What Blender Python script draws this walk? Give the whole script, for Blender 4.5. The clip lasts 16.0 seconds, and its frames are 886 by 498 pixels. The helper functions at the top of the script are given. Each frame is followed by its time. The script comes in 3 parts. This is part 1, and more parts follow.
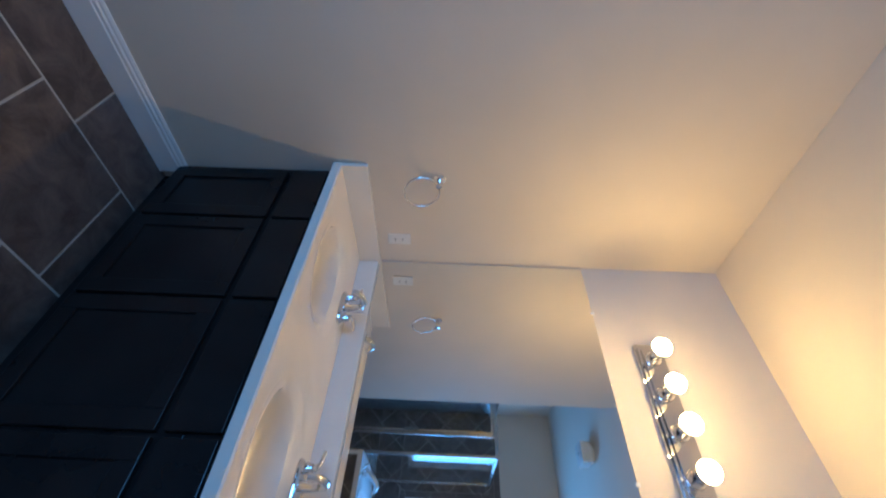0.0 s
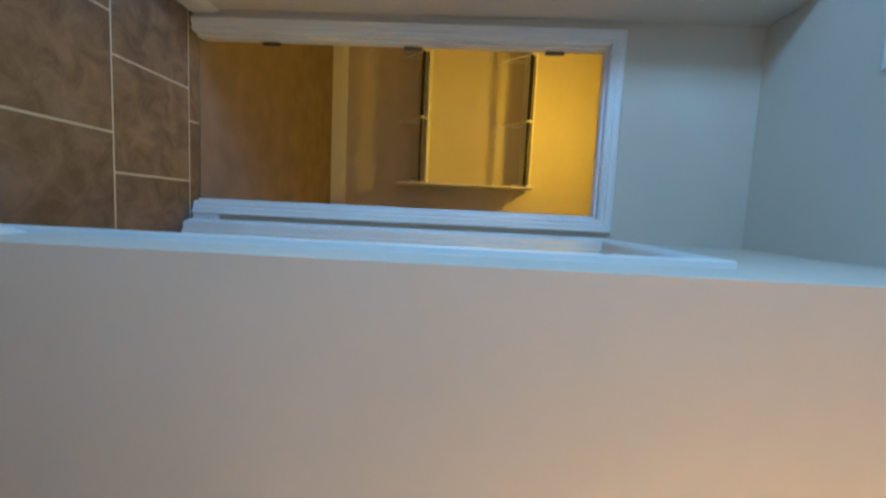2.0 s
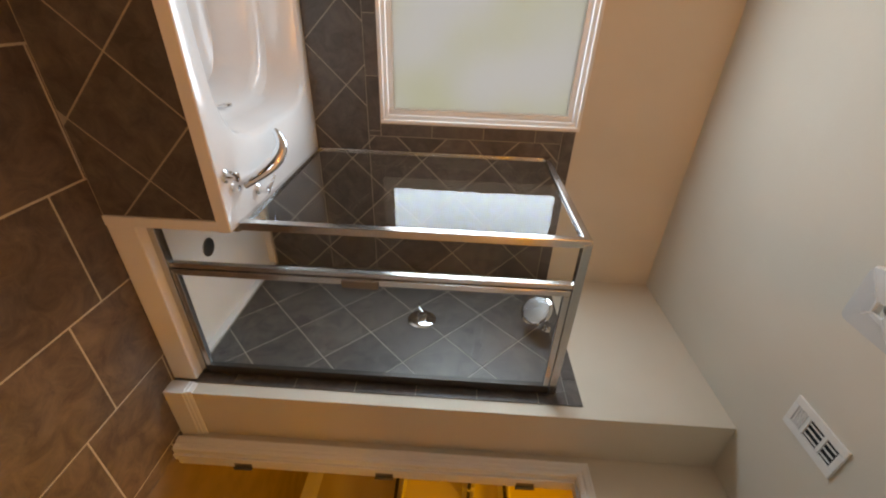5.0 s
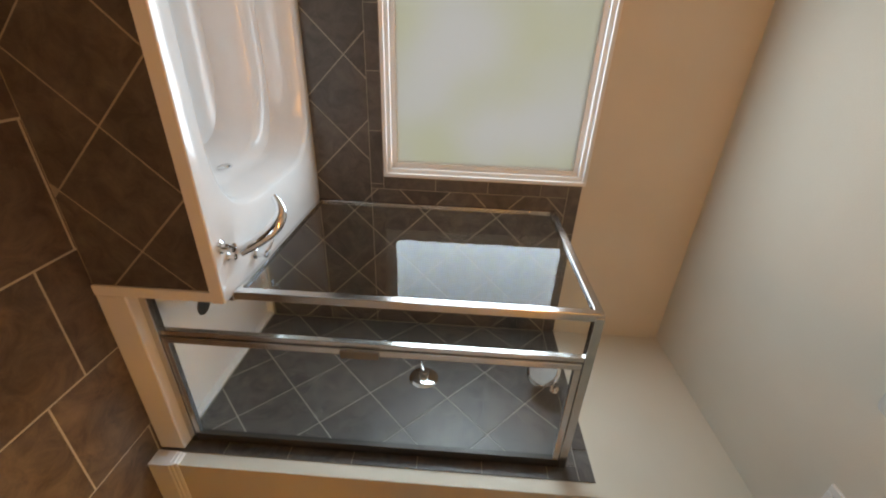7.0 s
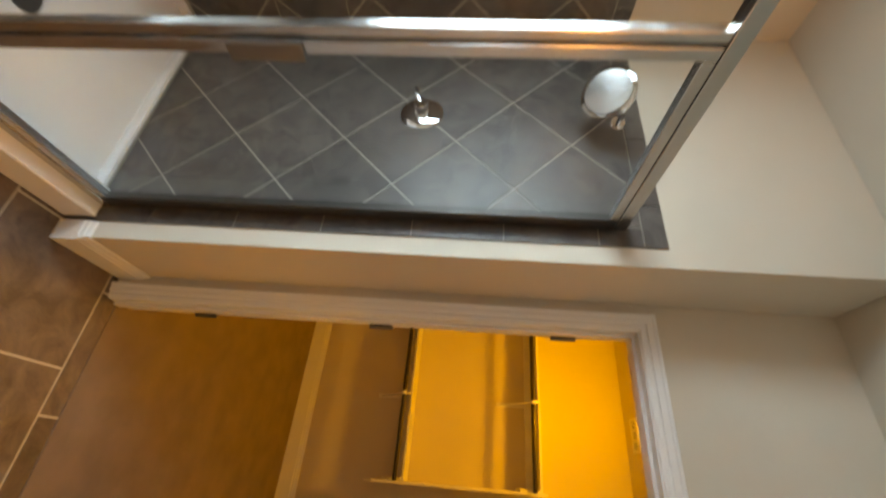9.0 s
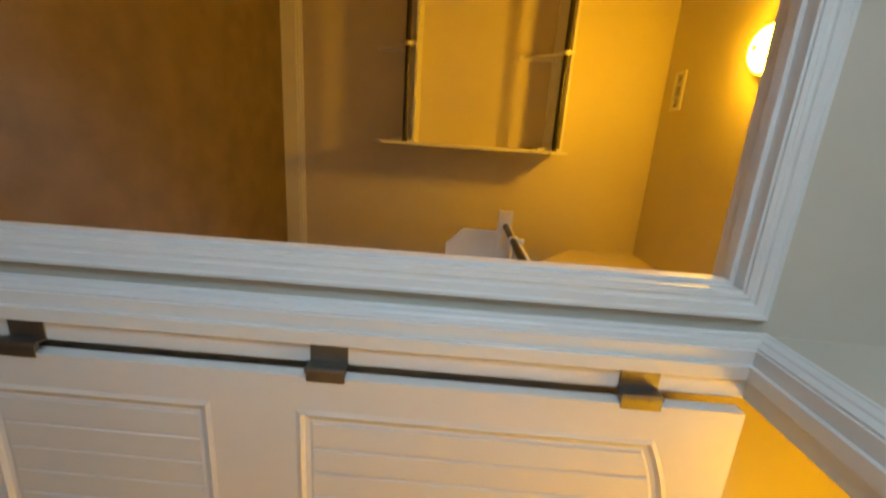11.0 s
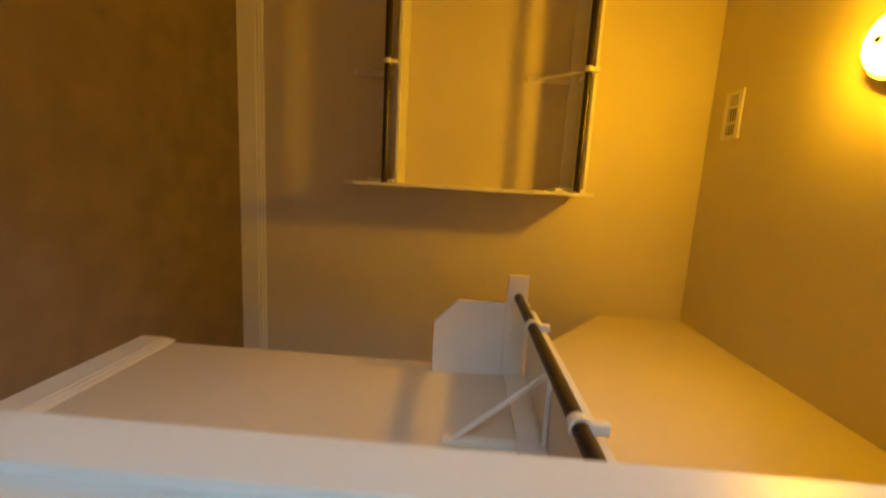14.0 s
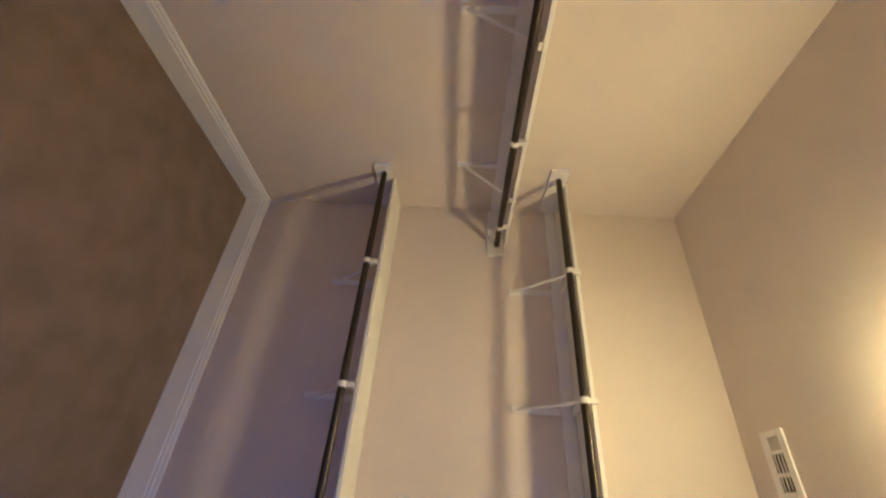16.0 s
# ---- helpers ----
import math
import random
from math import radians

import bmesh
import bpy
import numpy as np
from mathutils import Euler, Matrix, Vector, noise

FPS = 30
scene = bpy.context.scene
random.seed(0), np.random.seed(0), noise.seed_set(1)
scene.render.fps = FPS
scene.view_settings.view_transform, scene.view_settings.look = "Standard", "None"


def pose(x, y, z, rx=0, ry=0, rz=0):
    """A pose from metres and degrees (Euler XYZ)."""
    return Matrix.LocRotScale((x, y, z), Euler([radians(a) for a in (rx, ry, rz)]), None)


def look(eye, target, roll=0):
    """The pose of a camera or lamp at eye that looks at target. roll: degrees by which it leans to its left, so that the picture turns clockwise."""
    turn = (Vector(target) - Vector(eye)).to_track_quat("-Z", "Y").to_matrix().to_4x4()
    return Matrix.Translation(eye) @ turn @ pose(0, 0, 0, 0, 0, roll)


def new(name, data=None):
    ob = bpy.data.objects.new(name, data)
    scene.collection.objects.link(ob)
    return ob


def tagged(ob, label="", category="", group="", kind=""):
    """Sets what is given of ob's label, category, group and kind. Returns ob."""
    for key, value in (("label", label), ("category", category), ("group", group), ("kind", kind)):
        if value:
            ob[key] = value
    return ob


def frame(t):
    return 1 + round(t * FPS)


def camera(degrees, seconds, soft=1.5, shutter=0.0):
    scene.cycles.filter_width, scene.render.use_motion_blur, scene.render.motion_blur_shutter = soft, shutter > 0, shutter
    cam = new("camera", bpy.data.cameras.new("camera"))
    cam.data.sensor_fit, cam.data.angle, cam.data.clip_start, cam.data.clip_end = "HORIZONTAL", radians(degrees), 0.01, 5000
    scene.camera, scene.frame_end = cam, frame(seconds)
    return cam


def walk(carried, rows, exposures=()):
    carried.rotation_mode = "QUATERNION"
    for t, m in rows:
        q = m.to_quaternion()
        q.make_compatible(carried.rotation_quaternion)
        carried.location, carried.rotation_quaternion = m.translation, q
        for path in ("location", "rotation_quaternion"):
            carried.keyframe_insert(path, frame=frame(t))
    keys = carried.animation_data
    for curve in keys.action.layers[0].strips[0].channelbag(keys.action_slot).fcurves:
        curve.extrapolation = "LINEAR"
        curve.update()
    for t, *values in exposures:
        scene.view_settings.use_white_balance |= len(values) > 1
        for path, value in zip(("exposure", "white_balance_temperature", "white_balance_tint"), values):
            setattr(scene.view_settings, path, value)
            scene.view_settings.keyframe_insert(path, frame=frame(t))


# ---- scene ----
cam = camera(94.7, 16.0, soft=2.0, shutter=0.35)
PATH = [
    (0, (-0.01, 0.151, 1.31), (1.418, 1.551, 1.282), 92.2),
    (0.5, (0.005, 0.192, 1.3), (1.213, 1.786, 1.288), 92.3),
    (1, (-0.046, 0.316, 1.313), (0.89, 2.083, 1.288), 92.7),
    (1.5, (-0.127, 0.52, 1.369), (0.422, 2.442, 1.292), 93.1),
    (2, (-0.239, 0.736, 1.354), (-0.053, 2.726, 1.285), 92.9),
    (2.5, (-0.316, 0.95, 1.358), (-0.496, 2.941, 1.303), 92.9),
    (3, (-0.351, 1.02, 1.379), (-0.896, 2.943, 1.314), 93.0),
    (3.5, (-0.285, 0.989, 1.378), (-1.197, 2.768, 1.313), 93.0),
    (4, (-0.137, 0.889, 1.381), (-1.352, 2.477, 1.318), 93.0),
    (4.5, (-0.002, 0.839, 1.391), (-1.489, 2.174, 1.331), 93.1),
    (5, (0.111, 0.801, 1.375), (-1.597, 1.839, 1.319), 93.1),
    (7.5, (-0.177, 0.677, 1.351), (-1.946, 1.608, 1.282), 93.3),
    (8, (-0.423, 0.789, 1.37), (-1.951, 2.077, 1.291), 93.1),
    (8.5, (-0.535, 1.037, 1.429), (-1.813, 2.569, 1.295), 92.8),
    (9, (-0.548, 1.329, 1.42), (-1.523, 3.07, 1.285), 93.0),
    (9.5, (-0.577, 1.573, 1.381), (-1.212, 3.466, 1.273), 93.6),
    (10, (-0.55, 1.751, 1.354), (-0.856, 3.726, 1.275), 94.2),
    (12.5, (-0.517, 1.942, 1.352), (0.71, 3.519, 1.278), 94.0),
    (13, (-0.504, 2.132, 1.369), (0.503, 3.857, 1.284), 93.8),
    (13.5, (-0.507, 2.288, 1.356), (0.186, 4.162, 1.273), 93.6),
    (14, (-0.509, 2.514, 1.394), (-0.196, 4.488, 1.299), 93.6),
    (14.5, (-0.526, 2.741, 1.404), (-0.576, 4.738, 1.312), 93.5),
    (15, (-0.582, 2.893, 1.423), (-0.983, 4.85, 1.326), 93.3),
    (15.5, (-0.656, 2.94, 1.426), (-1.402, 4.793, 1.333), 93.2),
    (16, (-0.674, 2.943, 1.435), (-1.769, 4.614, 1.339), 92.9),
]
EXPOSURES = [
    (0.0, -0.1, 4400, 0), (1.0, 0.2, 4700, -4), (1.5, 0.3, 5000, -4), (2.0, 0.47, 5500, -2), (2.5, 0.47, 6900, 4), (3.0, 0.5, 9000, 14), (5.0, 0.3, 13500, 26), (7.5, 0.25, 13000, 22), (8.0, 0.35, 15500, 27),
    (8.5, 0.42, 16500, 28), (9.0, 0.7, 13500, 20), (10.0, 0.68, 11000, 16), (12.5, 0.3, 6900, 1), (13.2, 0.33, 7200, 3), (14.0, 0.45, 9200, 11), (15.0, 0.75, 5600, 26), (16.0, 0.9, 3500, 36)]
walk(cam, [(t, look(eye, target, roll)) for t, eye, target, roll in PATH], EXPOSURES)

# ---- light ----
world = bpy.data.worlds.new("world")
scene.world = world
world.use_nodes = True
wn = world.node_tree
sky = wn.nodes.new("ShaderNodeTexSky")
sky.sky_type, sky.sun_disc, sky.sun_elevation, sky.sun_rotation = "NISHITA", False, radians(35), radians(200)
wn.links.new(sky.outputs[0], wn.nodes["Background"].inputs[0])
wn.nodes["Background"].inputs[1].default_value = 0.1
DAY, SKYLIGHT, BULB, CLOSET_LAMP, WC_LAMP = 0.46, 38.0, 185.0, 150.0, 42.0
WARM = (1.0, 0.51, 0.13)


# daylight that comes in through the window's opening
skylight = bpy.data.lights.new("skylight", "AREA")
skylight.shape, skylight.size, skylight.size_y, skylight.energy, skylight.color = "RECTANGLE", 1.04, 1.02, SKYLIGHT, (0.32, 0.60, 1.0)
sl = new("skylight", skylight)
sl.matrix_basis = look((-2.35, 0.83, 1.4825), (0.0, 0.83, 1.4825), 90)


# ---- materials ----
def material(name, colour, rough=0.5, metal=0.0, second=None, scale=8.0, grain=120.0, bump=0.0, rough_var=0.1, spec=0.5, coat=0.0, mix=(0.35, 0.65), each=0.0):
    """Two-scale surface: broad clouds between two colours, fine grain in relief and gloss."""
    m = bpy.data.materials.new(name)
    m.use_nodes = True
    nt = m.node_tree
    b = nt.nodes["Principled BSDF"]
    co = nt.nodes.new("ShaderNodeTexCoord")
    src = co.outputs["Object"]
    if each:
        info = nt.nodes.new("ShaderNodeObjectInfo")
        add = nt.nodes.new("ShaderNodeVectorMath")
        add.operation = "MULTIPLY_ADD"
        nt.links.new(info.outputs["Random"], add.inputs[0])
        add.inputs[1].default_value = (37, 53, 71)
        nt.links.new(src, add.inputs[2])
        src = add.outputs[0]
    big = nt.nodes.new("ShaderNodeTexNoise")
    big.inputs["Scale"].default_value, big.inputs["Detail"].default_value = scale, 6
    if each:
        big.inputs["Roughness"].default_value, big.inputs["Distortion"].default_value = 0.66, 0.7
    nt.links.new(src, big.inputs["Vector"])
    fine = nt.nodes.new("ShaderNodeTexNoise")
    fine.inputs["Scale"].default_value, fine.inputs["Detail"].default_value = grain, 3
    nt.links.new(src, fine.inputs["Vector"])
    ramp = nt.nodes.new("ShaderNodeValToRGB")
    ramp.color_ramp.elements[0].position, ramp.color_ramp.elements[1].position = mix
    second = second or tuple(c * 0.93 for c in colour)
    ramp.color_ramp.elements[0].color, ramp.color_ramp.elements[1].color = (*second, 1), (*colour, 1)
    nt.links.new(big.outputs["Fac"], ramp.inputs[0])
    tone = ramp.outputs[0]
    if each:
        hsv = nt.nodes.new("ShaderNodeHueSaturation")
        rng = nt.nodes.new("ShaderNodeMapRange")
        rng.inputs[3].default_value, rng.inputs[4].default_value = 1 - each, 1 + each
        nt.links.new(info.outputs["Random"], rng.inputs[0])
        nt.links.new(rng.outputs[0], hsv.inputs["Value"])
        nt.links.new(tone, hsv.inputs["Color"])
        tone = hsv.outputs[0]
    nt.links.new(tone, b.inputs["Base Color"])
    rr = nt.nodes.new("ShaderNodeMapRange")
    rr.inputs[3].default_value, rr.inputs[4].default_value = max(rough - rough_var, 0.02), min(rough + rough_var, 1)
    nt.links.new(big.outputs["Fac"], rr.inputs[0])
    nt.links.new(rr.outputs[0], b.inputs["Roughness"])
    b.inputs["Metallic"].default_value = metal
    b.inputs["Specular IOR Level"].default_value = spec
    b.inputs["Coat Weight"].default_value = coat
    if bump:
        bp = nt.nodes.new("ShaderNodeBump")
        bp.inputs["Strength"].default_value, bp.inputs["Distance"].default_value = bump, 0.004
        nt.links.new(fine.outputs["Fac"], bp.inputs["Height"])
        nt.links.new(bp.outputs[0], b.inputs["Normal"])
    return m


def glowing(name, colour, strength):
    m = bpy.data.materials.new(name)
    m.use_nodes = True
    b = m.node_tree.nodes["Principled BSDF"]
    b.inputs["Base Color"].default_value = (0.8, 0.8, 0.78, 1)
    b.inputs["Emission Color"].default_value = (*colour, 1)
    b.inputs["Emission Strength"].default_value = strength
    return m


def glass(name, rough=0.0, tint=(0.93, 0.97, 0.97), ior=1.36):
    m = bpy.data.materials.new(name)
    m.use_nodes = True
    b = m.node_tree.nodes["Principled BSDF"]
    b.inputs["Base Color"].default_value = (*tint, 1)
    b.inputs["Transmission Weight"].default_value = 1
    b.inputs["Roughness"].default_value = rough
    b.inputs["IOR"].default_value = ior
    return m


PAINT = material("wall_paint", (0.67, 0.60, 0.505), 0.75, second=(0.645, 0.578, 0.48), scale=2.5, grain=260, bump=0.12, spec=0.3)
CEIL = material("ceiling_paint", (0.66, 0.60, 0.51), 0.85, second=(0.64, 0.58, 0.49), scale=3, grain=160, bump=0.2, spec=0.2)
TRIM = material("white_trim", (0.80, 0.79, 0.77), 0.38, second=(0.78, 0.77, 0.75), scale=3, rough_var=0.04)
DOORM = material("door_paint", (0.80, 0.78, 0.76), 0.42, second=(0.785, 0.765, 0.745), scale=3, rough_var=0.04)
SHELF = material("shelf_white", (0.80, 0.78, 0.74), 0.5, scale=6, bump=0.03)
TILE = material("slate_tile", (0.175, 0.126, 0.099), 0.52, second=(0.068, 0.050, 0.042), scale=9, grain=60, bump=0.35, each=0.15, mix=(0.36, 0.68))
WTILE = material("wall_tile", (0.135, 0.117, 0.106), 0.42, second=(0.066, 0.058, 0.053), scale=12, grain=60, bump=0.3, each=0.15, mix=(0.36, 0.68))
WGROUT = material("wall_grout", (0.38, 0.345, 0.305), 0.9, scale=30, grain=300, bump=0.3)
GROUT = material("grout", (0.50, 0.46, 0.40), 0.9, scale=30, grain=300, bump=0.3)
CARPET = material("carpet", (0.25, 0.192, 0.152), 0.97, second=(0.205, 0.157, 0.123), scale=6, grain=420, bump=0.9, spec=0.1)
ESPRESSO = material("espresso_wood", (0.018, 0.014, 0.013), 0.3, second=(0.010, 0.008, 0.008), scale=4, grain=90, bump=0.05, spec=0.3)
MARBLE = material("cultured_marble", (0.80, 0.74, 0.65), 0.16, second=(0.76, 0.70, 0.61), scale=5, grain=40, rough_var=0.03, coat=0.3)
ACRYLIC = material("white_acrylic", (0.76, 0.76, 0.76), 0.16, second=(0.73, 0.73, 0.73), scale=4, rough_var=0.03)
PORCELAIN = material("porcelain", (0.80, 0.77, 0.70), 0.1, rough_var=0.03)
CHROME = material("chrome", (0.82, 0.82, 0.83), 0.07, 1.0, second=(0.78, 0.78, 0.79), rough_var=0.03)
ALU = material("brushed_aluminium", (0.56, 0.545, 0.53), 0.20, 1.0, second=(0.52, 0.505, 0.49), scale=12, grain=300, bump=0.03)
NICKEL = material("dull_nickel", (0.25, 0.24, 0.228), 0.48, 1.0, scale=20)
# shower frame metal with its dark reflection put into the colour
DARK_REFLECT = material("dark_reflection", (0.05, 0.043, 0.038), 0.45, 0.4, scale=20)
ROD = material("bronze_rod", (0.030, 0.022, 0.018), 0.35, 0.3, scale=30)
# near-black that paints the shade inside openings
HOLE_SHADE = material("hole_shade", (0.015, 0.015, 0.015), 0.8)
PLASTIC = material("white_plastic", (0.78, 0.77, 0.74), 0.4)
MIRROR = material("mirror", (0.88, 0.90, 0.90), 0.015, 1.0, second=(0.87, 0.89, 0.89), rough_var=0.005)
GLASS = glass("clear_glass", ior=1.16)
FROST = glass("frosted_glass", 0.65, (0.95, 0.97, 0.96))
SHADE = glass("shade_glass", 0.35, (0.92, 0.92, 0.90))
SHADE.node_tree.nodes["Principled BSDF"].inputs["Transmission Weight"].default_value = 0.55
GLOBE = glowing("lit_globe", WARM, BULB)
LIT = glowing("lit_dome", (1.0, 0.54, 0.038), CLOSET_LAMP)
LITWC = glowing("lit_wc_dome", (1.0, 0.56, 0.03), WC_LAMP)


# ---- shape helpers ----
def finish(name, bm, mat, parent=None, smooth=False):
    bmesh.ops.recalc_face_normals(bm, faces=bm.faces)
    me = bpy.data.meshes.new(name)
    bm.to_mesh(me)
    bm.free()
    me.materials.append(mat)
    if smooth:
        for p in me.polygons:
            p.use_smooth = True
        me.set_sharp_from_angle(angle=radians(40))
    ob = new(name, me)
    if parent:
        under(ob, parent)
    return ob


def placed(o):
    return (placed(o.parent) @ o.matrix_parent_inverse if o.parent else Matrix.Identity(4)) @ o.matrix_basis


def under(ob, parent):
    ob.parent = parent
    ob.matrix_parent_inverse = placed(parent).inverted()
    return ob


def thing(name, at, label, category, group=""):
    e = new(name)
    e.empty_display_size = 0.1
    e.matrix_basis = Matrix.Translation(at)
    return tagged(e, label, category, group)


def add_box(bm, x0, x1, y0, y1, z0, z1, bevel=0.0):
    m = Matrix.LocRotScale(((x0 + x1) / 2, (y0 + y1) / 2, (z0 + z1) / 2), None, (abs(x1 - x0), abs(y1 - y0), abs(z1 - z0)))
    made = bmesh.ops.create_cube(bm, size=1, matrix=m)
    if bevel:
        edges = list({e for v in made["verts"] for e in v.link_edges})
        bmesh.ops.bevel(bm, geom=edges, offset=bevel, segments=2, affect="EDGES", profile=0.5)


def boxes(name, rows, mat, parent=None, bevel=0.0):
    bm = bmesh.new()
    for r in rows:
        add_box(bm, *r, bevel=bevel)
    return finish(name, bm, mat, parent)


def structure(name, rows, mat, label, bevel=0.0):
    return tagged(boxes(name, rows, mat, None, bevel), label, kind="structure")


def add_prism(bm, poly, depth):
    """poly: 3D points in one plane; depth: vector."""
    a = [bm.verts.new(p) for p in poly]
    b = [bm.verts.new(Vector(p) + Vector(depth)) for p in poly]
    n = len(a)
    bm.faces.new(a)
    bm.faces.new(list(reversed(b)))
    for k in range(n):
        bm.faces.new((a[k], b[k], b[(k + 1) % n], a[(k + 1) % n]))


def prism(name, poly, depth, mat, parent=None, bevel=0.0):
    bm = bmesh.new()
    add_prism(bm, poly, depth)
    if bevel:
        bmesh.ops.bevel(bm, geom=bm.edges[:], offset=bevel, segments=1, affect="EDGES")
    return finish(name, bm, mat, parent)


def add_rings(bm, rings, cap_start=True, cap_end=True):
    vs = [[bm.verts.new(p) for p in ring] for ring in rings]
    n = len(vs[0])
    for a, b in zip(vs, vs[1:]):
        for k in range(n):
            bm.faces.new((a[k], a[(k + 1) % n], b[(k + 1) % n], b[k]))
    if cap_start:
        bm.faces.new(list(reversed(vs[0])))
    if cap_end:
        bm.faces.new(vs[-1])


def add_lathe(bm, profile, at, axis=(0, 0, 1), n=28):
    """profile: (radius, height) rows along the axis from at."""
    q = Vector((0, 0, 1)).rotation_difference(Vector(axis)).to_matrix()
    rings = []
    for r, h in profile:
        rings.append([Vector(at) + q @ Vector((max(r, 1e-4) * math.cos(2 * math.pi * k / n), max(r, 1e-4) * math.sin(2 * math.pi * k / n), h)) for k in range(n)])
    add_rings(bm, rings)


def lathe(name, profile, at, mat, parent=None, axis=(0, 0, 1), n=28):
    bm = bmesh.new()
    add_lathe(bm, profile, at, axis, n)
    return finish(name, bm, mat, parent, smooth=True)


def add_tube(bm, points, radii, n=14, flat=1.0):
    pts = [Vector(p) for p in points]
    rings = []
    side = None
    for k, p in enumerate(pts):
        d = (pts[min(k + 1, len(pts) - 1)] - pts[max(k - 1, 0)]).normalized()
        if side is None:
            side = d.cross(Vector((0, 0, 1)) if abs(d.z) < 0.9 else Vector((1, 0, 0))).normalized()
        side = (side - d * side.dot(d)).normalized()
        up = side.cross(d)
        r = radii[k] if isinstance(radii, (list, tuple)) else radii
        rings.append([p + side * r * math.cos(2 * math.pi * j / n) + up * r * flat * math.sin(2 * math.pi * j / n) for j in range(n)])
    add_rings(bm, rings)


def tube(name, points, radii, mat, parent=None, n=14, flat=1.0):
    bm = bmesh.new()
    add_tube(bm, points, radii, n, flat)
    return finish(name, bm, mat, parent, smooth=True)


def clip(poly, x0, x1, y0, y1):
    for axis, value, keep in ((0, x0, 1), (0, x1, -1), (1, y0, 1), (1, y1, -1)):
        out = []
        for k, p in enumerate(poly):
            q = poly[(k + 1) % len(poly)]
            a, b = (p[axis] - value) * keep, (q[axis] - value) * keep
            if a >= 0:
                out.append(p)
            if (a >= 0) != (b >= 0):
                s = a / (a - b)
                out.append((p[0] + s * (q[0] - p[0]), p[1] + s * (q[1] - p[1])))
        poly = out
        if len(poly) < 3:
            return []
    return poly


def area(poly):
    return abs(sum(p[0] * q[1] - q[0] * p[1] for p, q in zip(poly, poly[1:] + poly[:1]))) / 2


def squircle(cx, cy, a, b, power, n):
    out = []
    for k in range(n):
        c, s = math.cos(2 * math.pi * k / n), math.sin(2 * math.pi * k / n)
        out.append((cx + a * math.copysign(abs(c) ** (2 / power), c), cy + b * math.copysign(abs(s) ** (2 / power), s)))
    return out


def on_rect(cx, cy, x0, x1, y0, y1, loop):
    """The rectangle's points seen from the centre towards each point of the loop, with the corners taken in."""
    out = []
    for x, y in loop:
        dx, dy = x - cx, y - cy
        s = min(((x1 if dx > 0 else x0) - cx) / dx if abs(dx) > 1e-9 else 1e9, ((y1 if dy > 0 else y0) - cy) / dy if abs(dy) > 1e-9 else 1e9)
        out.append([cx + s * dx, cy + s * dy])
    for px, py in ((x0, y0), (x0, y1), (x1, y0), (x1, y1)):
        k = min(range(len(out)), key=lambda j: (out[j][0] - px) ** 2 + (out[j][1] - py) ** 2)
        out[k] = [px, py]
    return out


# ---- the plan ----
H = 2.75            # ceiling
XL, XV = -2.32, 1.63    # tub wall, vanity wall
YB, YR, YC = -0.80, 1.652, 2.79   # back wall, towel-ring wall, closet wall
XS, YS = -1.165, 2.48    # shower stub wall
XW = -0.12          # wall of the toilet room
CB, CL, CR = 5.0, -2.34, 0.24    # closet back, left, right
DOOR_H = 2.056

structure("wall_south", [(XL - 0.12, XV + 0.12, YB - 0.12, YB, 0, H)], PAINT, "beige painted plain wall")
WIN = (0.23, 1.43, 0.90, 2.065)
structure("wall_west", [
    (XL - 0.14, XL, YB, WIN[0], 0, H), (XL - 0.14, XL, WIN[1], YC, 0, H),
    (XL - 0.14, XL, WIN[0], WIN[1], 0, WIN[2]), (XL - 0.14, XL, WIN[0], WIN[1], WIN[3], H)], PAINT, "beige painted wall over the tub with a window")
structure("wall_east", [(XV, XV + 0.12, YB, YC + 0.1, 0, H)], PAINT, "beige painted wall behind the vanity")
structure("wall_shower_end", [(XL, XS, YS, YC, 0, H)], PAINT, "beige painted wall stub beside the shower", 0.003)
structure("wall_ring", [(XW, XV, YR, YR + 0.11, 0, H)], PAINT, "beige painted partition with a towel ring", 0.003)
OP0, OP1 = -1.080, -0.216     # closet opening
structure("wall_north", [
    (XL, OP0, YC, YC + 0.115, 0, H), (OP1, XV, YC, YC + 0.115, 0, H), (OP0, OP1, YC, YC + 0.115, DOOR_H, H)], PAINT, "beige painted wall with the closet doorway")
WO0, WO1 = 1.898, 2.715        # toilet room opening
structure("wall_toilet_side", [
    (XW, XW + 0.11, YR + 0.11, WO0, 0, H), (XW, XW + 0.11, WO1, YC, 0, H), (XW, XW + 0.11, WO0, WO1, DOOR_H, H)], PAINT, "beige painted wall with the toilet doorway")
structure("wall_toilet_back", [(1.48, 1.60, YR + 0.11, YC, 0, H)], PAINT, "beige painted back wall of the toilet room")
structure("closet_wall_back", [(CL - 0.1, 1.5, CB, CB + 0.1, 0, H)], PAINT, "beige painted closet wall")
structure("closet_wall_left", [(CL - 0.1, CL, YC + 0.115, CB, 0, H)], PAINT, "beige painted closet wall")
